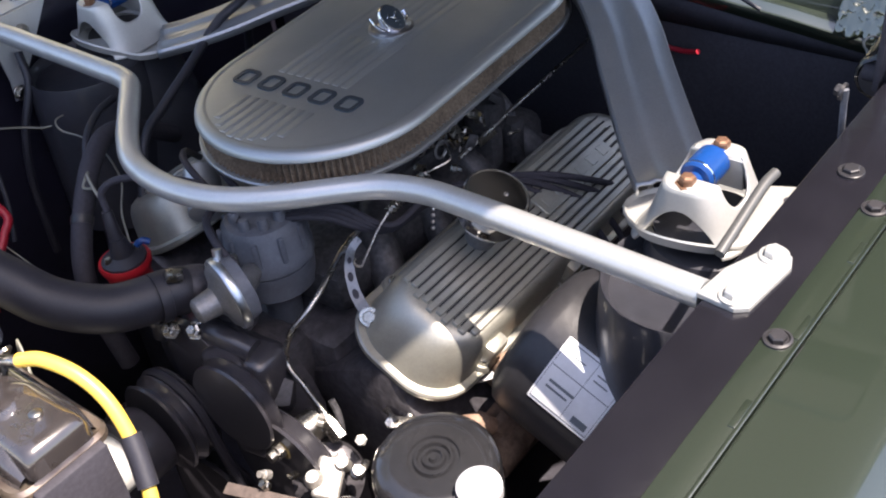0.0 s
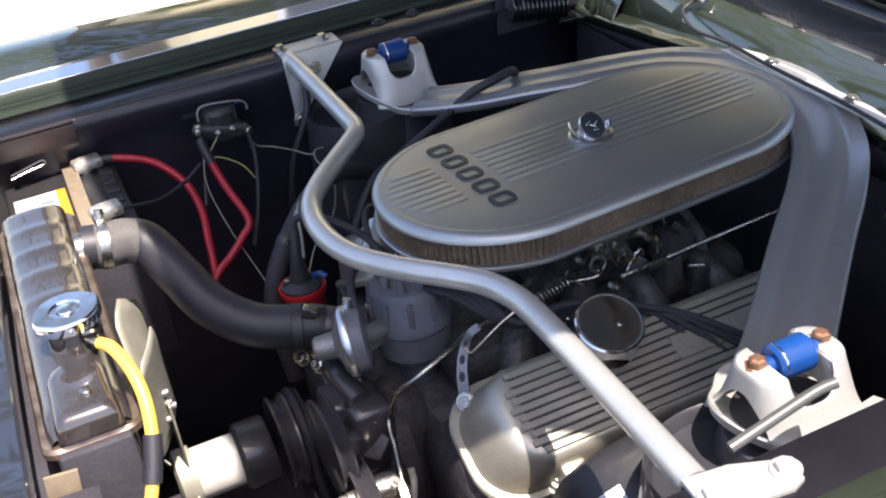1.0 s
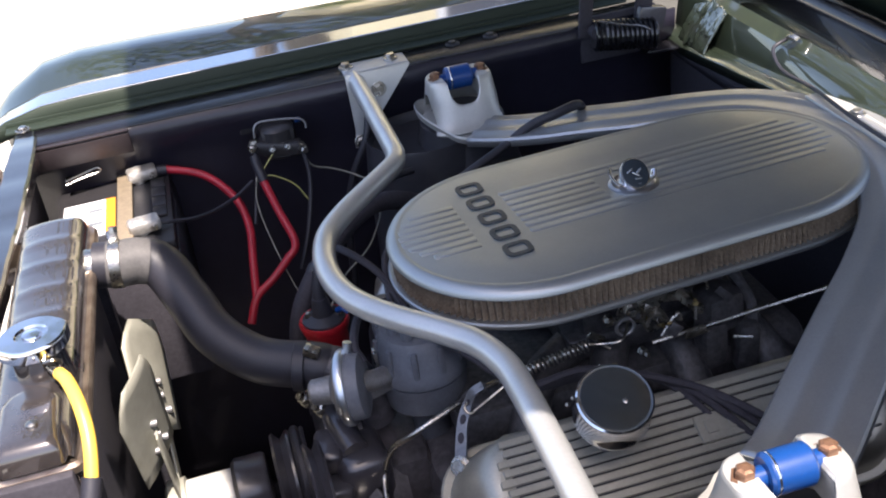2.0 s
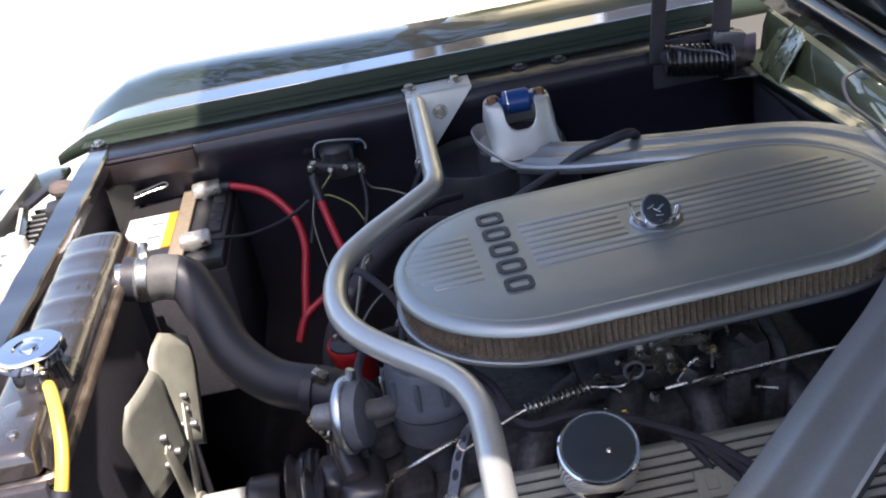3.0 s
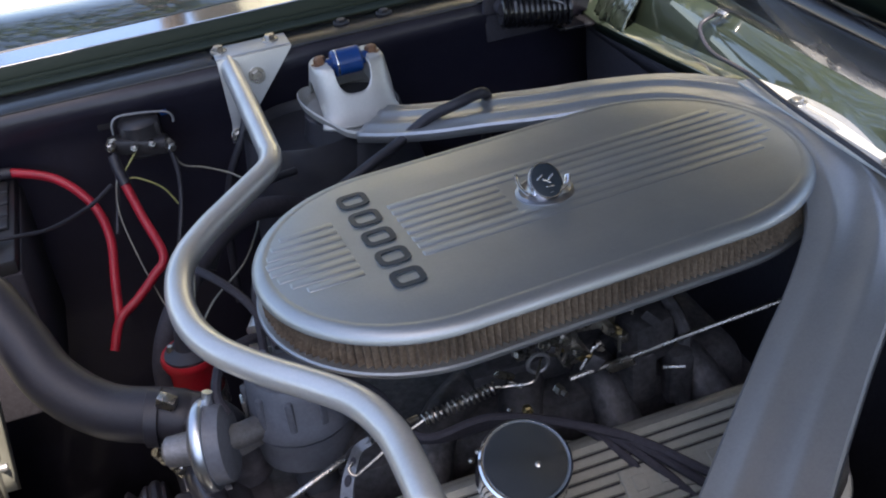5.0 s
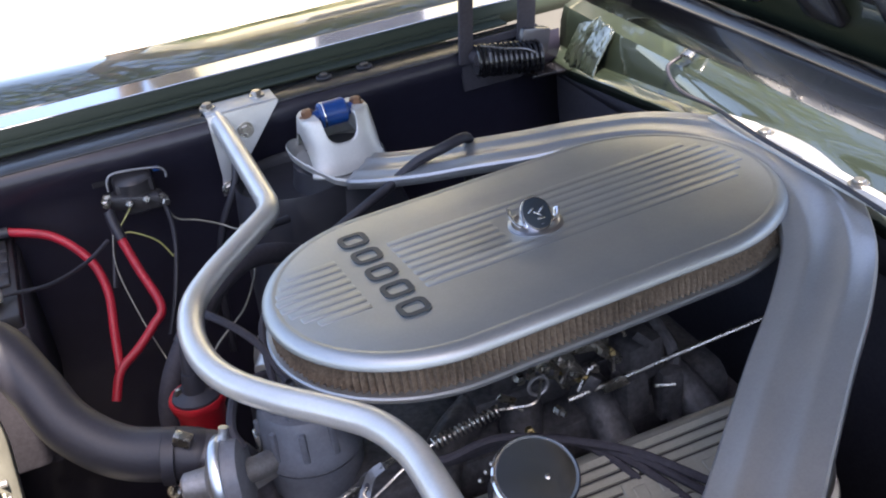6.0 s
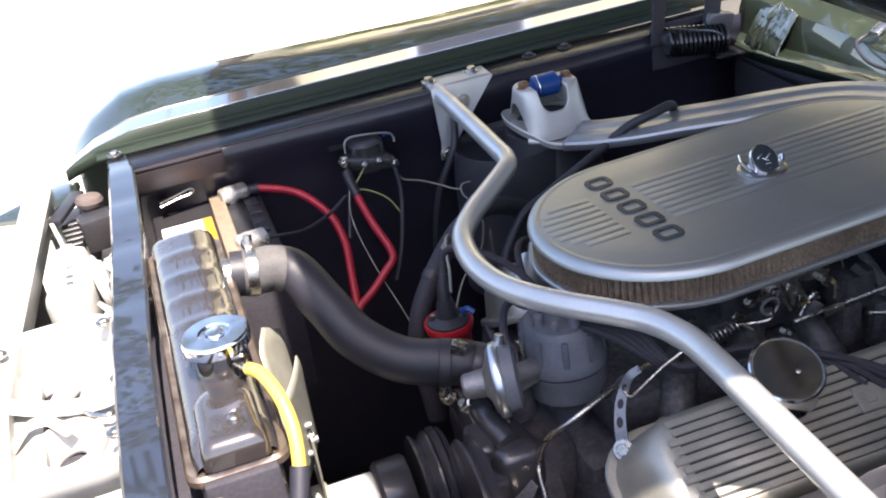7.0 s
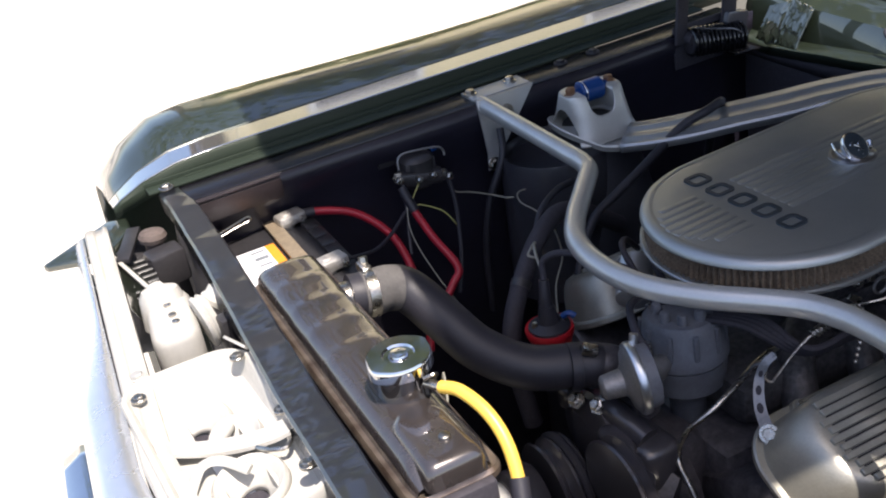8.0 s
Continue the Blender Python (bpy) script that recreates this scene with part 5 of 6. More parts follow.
# paler cuff: sunlight on the dusty hose end, put into its colour
part("cuff", tube([(-0.586, 0.1545, 0.9160), (-0.574, 0.154, 0.914), (-0.556, 0.1575, 0.9115), (-0.542, 0.1580, 0.9065)], 0.0273, 28), SUNLIT_DUSTY_RUBBER, hose, "hose end in paler rubber for dust and the sun on it")
cl = part("clamp", lathe([(0.0275, -0.0065), (0.0285, -0.006), (0.0285, 0.006), (0.0275, 0.0065)], axis((-0.576, 0.154, 0.9145), (1, -0.06, -0.12)), 32, False), STEEL, hose, "steel hose clamp", solid=0.001)
part("screw", box((0.012, 0.018, 0.012), (-0.573, 0.164, 0.9435), (20, 0, 10), 0.002), STEEL, cl)
part("screw_head", lathe([(0.0055, 0.0), (0.0055, 0.007)], axis((-0.571, 0.168, 0.948), (0.1, 0.3, 1)), 6), STEEL, cl)
cl = part("clamp", lathe([(0.0275, -0.0065), (0.0285, -0.006), (0.0285, 0.006), (0.0275, 0.0065)], axis((-0.400, 0.014, 0.807), (1, -0.3, -0.15)), 32, False), RUBBER, hose, "dark hose clamp", solid=0.001)
part("screw", box((0.018, 0.012, 0.012), (-0.385, -0.004, 0.834), (0, 20, -30), 0.002), STEEL, cl)

neck = thing("thermostat_housing", (-0.36, -0.04, 0.74), "black thermostat housing with two bolts", "engine part")
part("housing", tube([(-0.385, 0.012, 0.805), (-0.355, 0.0, 0.795), (-0.335, -0.01, 0.765), (-0.33, -0.01, 0.73)], 0.025, 18), GREASE, neck)
for at in ((-0.402, 0.012, 0.762), (-0.388, -0.014, 0.762)):
    part("bolt", lathe([(0.011, -0.002), (0.011, 0.001), (0.008, 0.001), (0.008, 0.008), (0.005, 0.009), (0.005, 0.014)], axis(at, (-0.6, -0.3, 0.7)), 6), STEEL, neck, smooth=20)

heater = thing("heater_hose", (-0.30, 0.2, 0.70), "black heater hose curving down beside the coil", "hose")
part("hose", tube([(-0.10, 0.37, 0.74), (-0.18, 0.335, 0.805), (-0.240, 0.298, 0.840), (-0.285, 0.268, 0.840), (-0.322, 0.245, 0.820), (-0.357, 0.222, 0.790), (-0.382, 0.203, 0.755), (-0.392, 0.190, 0.71), (-0.388, 0.17, 0.62)], 0.0130, 14), MATT_BLACK, heater, "black rubber hose")
part("clamp", tube([(-0.345, 0.2305, 0.8015), (-0.352, 0.2255, 0.795)], 0.0142, 14, 2), SATIN_BLACK, heater, "dark hose clamp")
loop = thing("wire_loop", (-0.33, 0.23, 0.83), "thin looped wire with eyelet above the coil", "wire")
part("wire", tube([(-0.344, 0.158, 0.808), (-0.336, 0.18, 0.825), (-0.330, 0.205, 0.838), (-0.322, 0.226, 0.848), (-0.315, 0.236, 0.846), (-0.318, 0.243, 0.836), (-0.326, 0.238, 0.830), (-0.325, 0.22, 0.834)], 0.002, 8), WIRE, loop)
part("wire", tube([(-0.345, 0.140, 0.796), (-0.318, 0.185, 0.806), (-0.276, 0.238, 0.808), (-0.252, 0.29, 0.810), (-0.240, 0.33, 0.809), (-0.234, 0.38, 0.809), (-0.237, 0.42, 0.809), (-0.231, 0.436, 0.818), (-0.20, 0.44, 0.815)], 0.0013, 6), WIRE, loop)

fan = thing("cooling_fan", (-0.56, -0.02, 0.70), "grey metal engine cooling fan with riveted blades", "fan")
FC = Vector((-0.572, 0.018, 0.648))
part("hub", lathe([(0.03, -0.012), (0.038, -0.010), (0.038, 0.010), (0.03, 0.014)], axis(FC, (-1, 0, 0)), 28), FAN_GREY, fan)
for turn in (79, 129, 222, 276, 335):
    a = radians(turn)
    rad_d = Vector((0, -math.cos(a), math.sin(a)))
    tan = Vector((0, math.sin(a), math.cos(a)))
    loops = []
    for f in np.linspace(0, 1, 9):
        rr = 0.095 + 0.138 * f
        w0, w1 = -0.036 - 0.006 * f, 0.038 + 0.006 * f
        if f > 0.8:
            w0, w1 = w0 + 0.02 * (f - 0.8) / 0.2, w1 - 0.016 * (f - 0.8) / 0.2
        loops.append([FC + rad_d * rr + tan * w + Vector((1, 0, 0)) * (0.45 * w - 3.0 * w * w) for w in np.linspace(w0, w1, 8)])
    blade = part("blade", rings(loops, False, False), FAN_GREY, fan, "curved grey fan blade", solid=0.002)
    spider = box((0.003, 0.030, 0.12), (0, 0, 0), bevel=0.001)
    rot = Matrix((Vector((1, 0, 0)), tan, rad_d)).transposed().to_4x4()
    bmesh.ops.transform(spider, matrix=Matrix.Translation(FC + rad_d * 0.085 + Vector((0.004, 0, 0))) @ rot, verts=spider.verts)
    part("spider_arm", spider, FAN_GREY, fan)
    for rr, w in ((0.10, -0.008), (0.10, 0.010), (0.135, 0.0), (0.118, 0.0)):
        at = FC + rad_d * (rr + 0.02) + tan * w + Vector((1, 0, 0)) * (0.45 * w + 0.001)
        part("rivet", lathe([(0.0042, -0.007), (0.0042, 0.001), (0.002, 0.0025)], axis(at, (-1, 0, 0)), 10), CAST, blade)

drive = thing("fan_drive", (-0.46, -0.03, 0.60), "black pulleys and bright spacer of the fan drive", "pulley")
PX = Vector((0, 0.018, 0.648))
part("spacer", lathe([(0.030, 0.0), (0.033, 0.002), (0.033, 0.058), (0.030, 0.060)], axis((-0.506, PX.y, PX.z), (-1, 0, 0)), 28), PALE, drive, "pale metal spacer")
part("pulley_nose", lathe([(0.040, 0.0), (0.043, 0.004), (0.043, 0.036), (0.038, 0.041), (0.02, 0.042)], axis((-0.466, PX.y, PX.z), (-1, 0, 0)), 32), GLOSS_BLACK, drive, "gloss black pulley nose")
part("pulley", lathe([(0.042, 0.0), (0.058, 0.0), (0.060, 0.003), (0.050, 0.011), (0.060, 0.019), (0.060, 0.022), (0.051, 0.030), (0.060, 0.038), (0.058, 0.041), (0.038, 0.042)], axis((-0.415, PX.y, PX.z), (-1, 0, 0)), 48), GLOSS_BLACK, drive, "black grooved pulley")
part("crank_pulley", lathe([(0.05, 0.0), (0.084, 0.0), (0.086, 0.004), (0.072, 0.012), (0.086, 0.020), (0.086, 0.026), (0.05, 0.03)], axis((-0.405, -0.012, 0.49), (-1, 0, 0)), 48), GLOSS_BLACK, drive)


def belt(name, circles, x, label):
    pts = []
    for (y, z, r), (a0, a1) in circles:
        for k in range(13):
            a = radians(a0 + (a1 - a0) * k / 12)
            pts.append((x, y + r * math.cos(a), z + r * math.sin(a)))
    pts.append(pts[0])
    part(name, tube(pts, 0.0062, 8, smooth=False), RUBBER, drive, label)


belt("belt", (((0.018, 0.648, 0.057), (0, 180)), ((-0.012, 0.49, 0.080), (180, 360))), -0.426, "black drive belt")
bm = box((0.060, 0.150, 0.10), (-0.365, -0.025, 0.690), (0, 0, 6), 0.018, 3)
merge(bm, box((0.034, 0.05, 0.05), (-0.392, -0.052, 0.724), (10, 0, -12), 0.010, 3))
merge(bm, box((0.030, 0.04, 0.09), (-0.398, -0.090, 0.675), (0, 8, 10), 0.008, 3))
merge(bm, box((0.040, 0.022, 0.03), (-0.385, 0.050, 0.742), (0, 0, 20), 0.007, 3))
part("pump_housing", bm, GLOSS_BLACK, drive, "gloss black water pump housing")
part("pump_snout", lathe([(0.05, 0.0), (0.060, 0.005), (0.060, 0.018), (0.050, 0.022), (0.050, 0.032), (0.062, 0.036), (0.062, 0.046), (0.048, 0.052)], axis((-0.345, 0.005, 0.70), (-1, 0, 0)), 32), GLOSS_BLACK, drive, "black water pump snout")
part("pulley", lathe([(0.04, 0.0), (0.075, 0.0), (0.078, 0.003), (0.066, 0.012), (0.078, 0.021), (0.076, 0.024), (0.03, 0.025)], axis((-0.385, -0.13, 0.62), (-1, 0, 0)), 40), GLOSS_BLACK, drive, "black grooved pulley")
part("pump_arm", tube([(-0.36, 0.03, 0.74), (-0.375, -0.02, 0.755), (-0.365, -0.075, 0.74)], 0.015, 14), GLOSS_BLACK, drive, "black pump casting")
part("pulley", lathe([(0.03, 0.0), (0.056, 0.0), (0.058, 0.003), (0.048, 0.010), (0.058, 0.017), (0.056, 0.020), (0.02, 0.021)], axis((-0.40, -0.085, 0.705), (-1, -0.05, 0)), 40), GLOSS_BLACK, drive, "small black pulley")

# ---- power steering pump, alternator bracketry and pipes at the near front ----
pump = thing("power_steering_pump", (-0.395, -0.355, 0.68), "round black steering pump reservoir with white cap", "pump")
pm = axis((-0.393, -0.356, 0.765), (-0.10, -0.06, 1.0))
part("reservoir", lathe([(0.05, -0.10), (0.060, -0.09), (0.0615, -0.02), (0.060, -0.008), (0.054, -0.001), (0.040, 0.0025), (0.025, 0.0035), (0.0235, 0.0010), (0.0205, 0.0010), (0.0185, 0.0045), (0.0160, 0.0048), (0.0142, 0.0015), (0.0122, 0.0015), (0.0105, 0.0050), (0.0085, 0.0052), (0.0072, 0.002), (0.005, 0.002), (0.003, 0.005)], pm, 56), RESERVOIR_BLACK, pump, "black stamped reservoir")
part("cap", lathe([(0.019, -0.004), (0.021, 0.0), (0.021, 0.012), (0.018, 0.015)], axis((-0.400, -0.415, 0.764), (-0.10, -0.06, 1.0)), 28), LABEL, pump, "white filler cap")
part("pulley", lathe([(0.03, 0.0), (0.060, 0.0), (0.062, 0.004), (0.052, 0.012), (0.062, 0.020), (0.03, 0.022)], axis((-0.44, -0.31, 0.66), (-1, 0, 0)), 36), GLOSS_BLACK, pump)

fit = thing("pump_fittings", (-0.38, -0.24, 0.62), "cluster of plated pipe fittings on the fuel pump", "fittings")
random.seed(4)
cyl = axis((-0.357, -0.146, 0.664), (-1, 0.10, 0.02))
part("filter_can", lathe([(0.012, 0.0), (0.0185, 0.002), (0.0185, 0.026), (0.0165, 0.028)], cyl, 24), STEEL, fit, "bright plated can", smooth=25)
part("filter_body", lathe([(0.0165, 0.028), (0.0175, 0.030), (0.0175, 0.048), (0.012, 0.053)], cyl, 24), BRASS, fit, "brass-tinted body", smooth=25)
part("nozzle", lathe([(0.009, 0.052), (0.009, 0.060), (0.0065, 0.062), (0.0065, 0.070)], cyl, 12), STEEL, fit, smooth=25)
bm = box((0.050, 0.030, 0.012), (-0.404, -0.203, 0.652), (18, -14, 28), 0.005, 3)
merge(bm, lathe([(0.009, -0.01), (0.011, 0.0), (0.007, 0.008)], axis((-0.418, -0.196, 0.660), (-0.3, -0.2, 1)), 16))
merge(bm, lathe([(0.008, -0.01), (0.007, 0.008)], axis((-0.385, -0.208, 0.660), (-0.4, -0.3, 1)), 14))
part("elbow", bm, LEAD, fit, "bright cast elbow")
spots = (((-0.362, -0.176, 0.655), (0.0, 0.5, 0.8), 0.0085, 0.026), ((-0.350, -0.203, 0.660), (-0.5, -0.5, 0.7), 0.0100, 0.016), ((-0.314, -0.216, 0.660), (-0.5, -0.3, 0.8), 0.0100, 0.012),
         ((-0.438, -0.149, 0.657), (-0.7, 0.1, 0.7), 0.0080, 0.016), ((-0.448, -0.155, 0.652), (-0.5, 0.1, 0.9), 0.0090, 0.012), ((-0.372, -0.190, 0.650), (-0.4, -0.6, 0.7), 0.0075, 0.016),
         ((-0.382, -0.222, 0.648), (-0.2, -0.5, 0.9), 0.0110, 0.020), ((-0.366, -0.160, 0.675), (0.3, -0.2, 0.9), 0.0090, 0.012), ((-0.300, -0.240, 0.655), (-0.3, -0.5, 0.8), 0.0080, 0.012))
for k, (at, way, r, h) in enumerate(spots):
    r = r * 0.66
    part("fitting", lathe([(r * 0.7, 0.0), (r, 0.001), (r, h * 0.55), (r * 0.72, h * 0.6), (r * 0.72, h)], axis(at, way), 6 if k % 3 else 16), (STEEL, LEAD)[k % 2], fit, "bright plated fitting", smooth=22)
part("stay", tube([(-0.352, -0.176, 0.655), (-0.345, -0.168, 0.676), (-0.343, -0.160, 0.692)], 0.0042, 8), DULL_CAST, fit)
part("flange_plate", slab([(-0.03, -0.016), (0.026, -0.020), (0.034, 0.006), (0.004, 0.024), (-0.028, 0.014)], 0.0, 0.006, axis((-0.372, -0.085, 0.690), (-0.5, -0.5, 0.7)), 0.002), DULL_CAST, fit, "dull pump flange")
for s in (-1, 1):
    part("vee_bracket", box((0.030, 0.006, 0.003), (-0.300 + 0.010 * s, -0.219 - 0.006 * s, 0.668), (10, -12, -40 + 70 * s), 0.001), STEEL, fit)
part("body", lathe([(0.032, -0.04), (0.040, -0.02), (0.040, 0.004), (0.03, 0.012), (0.02, 0.014)], axis((-0.385, -0.175, 0.615), (-0.5, -0.5, 0.6)), 28), GREASE, fit, "black pump body")
part("bracket", box((0.014, 0.15, 0.004), (-0.450, -0.185, 0.648), (0, -12, 18), 0.001), BROWN_RUBBER, fit, "dull steel strap")
part("bracket", box((0.045, 0.014, 0.004), (-0.305, -0.235, 0.664), (15, 10, -50), 0.001), STEEL, fit)
for k in range(11):
    at = (-0.42 + 0.015 * k, -0.165 - 0.014 * k + 0.012 * math.sin(5 * k), 0.640 + 0.008 * math.cos(7 * k))
    part("clip", box((0.016, 0.009, 0.005), at, (40 * math.sin(3 * k), 30 * math.cos(2 * k), 50 * k), 0.002), STEEL, fit)

mani = thing("exhaust_manifold", (-0.1, -0.30, 0.55), "rusty brown cast exhaust manifold beside the engine", "manifold")
bm = tube([(-0.24, -0.285, 0.565), (-0.18, -0.290, 0.575), (-0.05, -0.295, 0.575), (0.08, -0.300, 0.560), (0.16, -0.30, 0.48)], 0.025, 16)
for x in (-0.20, -0.11, -0.02, 0.09):
    merge(bm, tube([(x, -0.255, 0.60), (x, -0.285, 0.585), (x + 0.01, -0.30, 0.570)], 0.020, 14))
    merge(bm, box((0.06, 0.012, 0.04), (x, -0.262, 0.60), (35, 0, 0), 0.003))
part("casting", bm, RUST, mani)
for x in (-0.245, -0.185, -0.12):
    part("bolt", lathe([(0.010, 0), (0.010, 0.008), (0.006, 0.010)], axis((x + 0.01, -0.272, 0.622), (0, -0.5, 0.8)), 6), RUST, mani, smooth=20)
bm = box((0.075, 0.030, 0.035), (-0.163, -0.272, 0.655), (25, 0, -18), 0.010, 3)
merge(bm, lathe([(0.012, -0.012), (0.015, 0.0), (0.012, 0.012)], axis((-0.185, -0.275, 0.672), (0.2, -0.4, 1)), 14))
merge(bm, lathe([(0.010, -0.012), (0.013, 0.0), (0.009, 0.012)], axis((-0.145, -0.282, 0.668), (0.2, -0.4, 1)), 14))
part("outlet_boss", bm, RUST, mani, "rusty brown cast boss")
part("heat_pipe", tube([(-0.302, -0.262, 0.662), (-0.285, -0.275, 0.662), (-0.262, -0.290, 0.655), (-0.245, -0.300, 0.640)], 0.010, 12), RUST, mani, "pale rusty pipe")
part("lifting_eye", box((0.055, 0.016, 0.004), (-0.205, -0.266, 0.668), (20, 5, -35), 0.001), CAST, mani)

# ---- black canister with a label ahead of the near tower ----
canister = thing("black_canister", (-0.175, -0.44, 0.60), "black cylindrical canister with a printed label", "canister")
CA = Vector((-0.164, -0.323, 0.722))
cdir = Vector((0.0, -0.9, -0.42)).normalized()
cmx = axis(CA, cdir)
part("shell", lathe([(0.05, -0.018), (0.075, -0.014), (0.088, -0.004), (0.0925, 0.010), (0.0925, 0.185), (0.08, 0.19)], cmx, 56), SATIN_BLACK, canister, "satin black shell")


def wrapped(w0, w1, a0, a1, r0, r1, n=8):
    """A patch wrapped on the shell: along the axis from w0 to w1, round it from a0 to a1 degrees."""
    x_ax = Vector((-1, 0, 0)) - cdir * Vector((-1, 0, 0)).dot(cdir)
    x_ax.normalize()
    z_ax = x_ax.cross(cdir) if x_ax.cross(cdir).z > 0 else cdir.cross(x_ax)
    def at(w, a, r):
        return CA + cdir * w + r * (math.cos(a) * x_ax + math.sin(a) * z_ax)
    loops = []
    for k in range(n + 1):
        a = radians(a0 + (a1 - a0) * k / n)
        loops.append([at(w0, a, r0), at(w1, a, r0), at(w1, a, r1), at(w0, a, r1)])
    return rings(loops)


lab = part("label", wrapped(0.030, 0.104, 15, 63, 0.0928, 0.0934), LABEL, canister, "white printed label")
for w0, w1, a0, a1 in ((0.032, 0.102, 60.5, 61.2), (0.032, 0.102, 43, 43.6), (0.032, 0.102, 17, 17.6), (0.070, 0.0706, 17, 61), (0.032, 0.0326, 17, 61), (0.1014, 0.102, 17, 61), (0.04, 0.07, 33, 35), (0.04, 0.066, 29, 30.5),
                       (0.075, 0.098, 54, 55), (0.075, 0.092, 50, 51), (0.04, 0.06, 54, 55), (0.08, 0.098, 20, 25)):
    part("printed_bar", wrapped(w0, w1, a0, a1, 0.0935, 0.0938, 4), INK, lab)
part("tab", lathe([(0.007, 0), (0.007, 0.004), (0.003, 0.005)], axis((-0.262, -0.452, 0.712), (-0.8, 0, 0.6)), 12), COPPER, canister)

bracketrod = thing("tower_rod", (-0.15, -0.545, 0.93), "grey steel rod leaning beside the shock cap", "rod")
part("rod", tube([(-0.195, -0.535, 0.9405), (-0.165, -0.535, 0.948), (-0.115, -0.535, 0.960), (-0.095, -0.537, 0.963)], 0.0050, 10), CAP_GREY, bracketrod)

# ---- battery and electrics in the far front corner ----
batt = thing("battery", (-0.59, 0.46, 0.62), "black battery with a white and orange label and lead clamps", "battery")
part("case", box((0.17, 0.25, 0.20), (-0.60, 0.455, 0.722), bevel=0.006), MATT_BLACK, batt, "black plastic case")
part("lid", box((0.164, 0.244, 0.022), (-0.60, 0.455, 0.829), bevel=0.005), SATIN_BLACK, batt)
part("label", box((0.060, 0.115, 0.0015), (-0.642, 0.452, 0.8412), bevel=0.0), LABEL, batt, "white printed label")
part("orange_band", box((0.014, 0.115, 0.0015), (-0.605, 0.452, 0.8414), bevel=0.0), ORANGE, batt, "orange label band")
for k in range(5):
    part("printed_bar", box((0.020, 0.004 + 0.005 * (k % 2), 0.0008), (-0.626, 0.410 + 0.022 * k, 0.8424), bevel=0.0), INK, batt)
for y in (0.549, 0.372):
    post = part("post", lathe([(0.011, 0.838), (0.0095, 0.862), (0.008, 0.863)], axis((-0.562, y, 0), (0, 0, 1)), 20), LEAD, batt, "lead post")
    part("clamp", box((0.044, 0.030, 0.017), (-0.556, y, 0.853), (0, 0, 8), 0.005), LEAD, post, "crusty lead cable clamp")
    part("clamp_bolt", tube([(-0.541, y - 0.020, 0.853), (-0.541, y + 0.020, 0.853)], 0.004, 8, 2), STEEL, post)
part("hold_down", box((0.022, 0.235, 0.007), (-0.583, 0.455, 0.846), bevel=0.002), TAN_PAINT, batt, "tan hold-down strap")
for k in range(4):
    part("lid_ridge", box((0.020, 0.03, 0.006), (-0.535, 0.425 + 0.033 * k, 0.842), bevel=0.002), SATIN_BLACK, batt)
pin = thing("hairpin_clip", (-0.64, 0.55, 0.88), "small plated hairpin clip on the support panel", "clip")
part("wire", tube([(-0.665, 0.545, 0.862), (-0.64, 0.549, 0.866), (-0.618, 0.552, 0.868), (-0.612, 0.552, 0.872), (-0.618, 0.552, 0.876), (-0.64, 0.549, 0.872), (-0.664, 0.546, 0.868)], 0.0016, 6), STEEL, pin)
part("stay", box((0.01, 0.03, 0.004), (-0.660, 0.560, 0.864), bevel=0.001), SATIN_BLACK, pin)

relay = thing("starter_relay", (-0.35, 0.53, 0.84), "black starter relay with plated studs on the apron", "relay")
part("body", lathe([(0.022, 0.84), (0.027, 0.844), (0.027, 0.884), (0.022, 0.889), (0.008, 0.891)], axis((-0.347, 0.535, 0), (0, 0, 1)), 28), SATIN_BLACK, relay)
part("cap_block", box((0.052, 0.044, 0.036), (-0.347, 0.538, 0.868), (0, 0, 0), 0.006), SATIN_BLACK, relay, "black relay housing")
part("foot", box((0.105, 0.006, 0.02), (-0.347, 0.562, 0.882), bevel=0.002), SATIN_BLACK, relay, "black mounting foot")
part("terminal_block", box((0.07, 0.028, 0.022), (-0.350, 0.520, 0.858), (0, 8, -12), 0.006), SATIN_BLACK, relay)
for at in ((-0.387, 0.513, 0.868), (-0.316, 0.498, 0.856)):
    part("stud", lathe([(0.0095, -0.012), (0.0095, -0.006), (0.006, -0.006), (0.006, 0.010), (0.004, 0.012)], axis(at, (-0.25 if at[0] < -0.35 else 0.25, -1, 0.1)), 6), STEEL, relay, "plated stud and nut", smooth=20)
for x in (-0.36, -0.337):
    part("small_stud", lathe([(0.005, 0), (0.005, 0.014), (0.003, 0.016)], axis((x, 0.508, 0.862), (0, -1, 0.2)), 6), STEEL, relay)
part("blue_plug", box((0.010, 0.008, 0.007), (-0.312, 0.545, 0.884), bevel=0.002), BLUE, relay, "small blue connector")

cables = thing("battery_cables", (-0.45, 0.45, 0.75), "thick red battery cables between battery and relay", "cable")
part("red_cable", tube([(-0.540, 0.548, 0.852), (-0.52, 0.545, 0.852), (-0.466, 0.522, 0.838), (-0.430, 0.49, 0.805), (-0.420, 0.455, 0.77), (-0.427, 0.41, 0.735), (-0.434, 0.372, 0.700)], 0.0062, 12), RED_WIRE, cables)
part("red_cable", tube([(-0.388, 0.505, 0.858), (-0.386, 0.49, 0.835), (-0.374, 0.455, 0.79), (-0.361, 0.408, 0.752), (-0.378, 0.395, 0.735), (-0.405, 0.383, 0.715), (-0.434, 0.369, 0.699), (-0.45, 0.35, 0.67)], 0.0062, 12), RED_WIRE, cables)
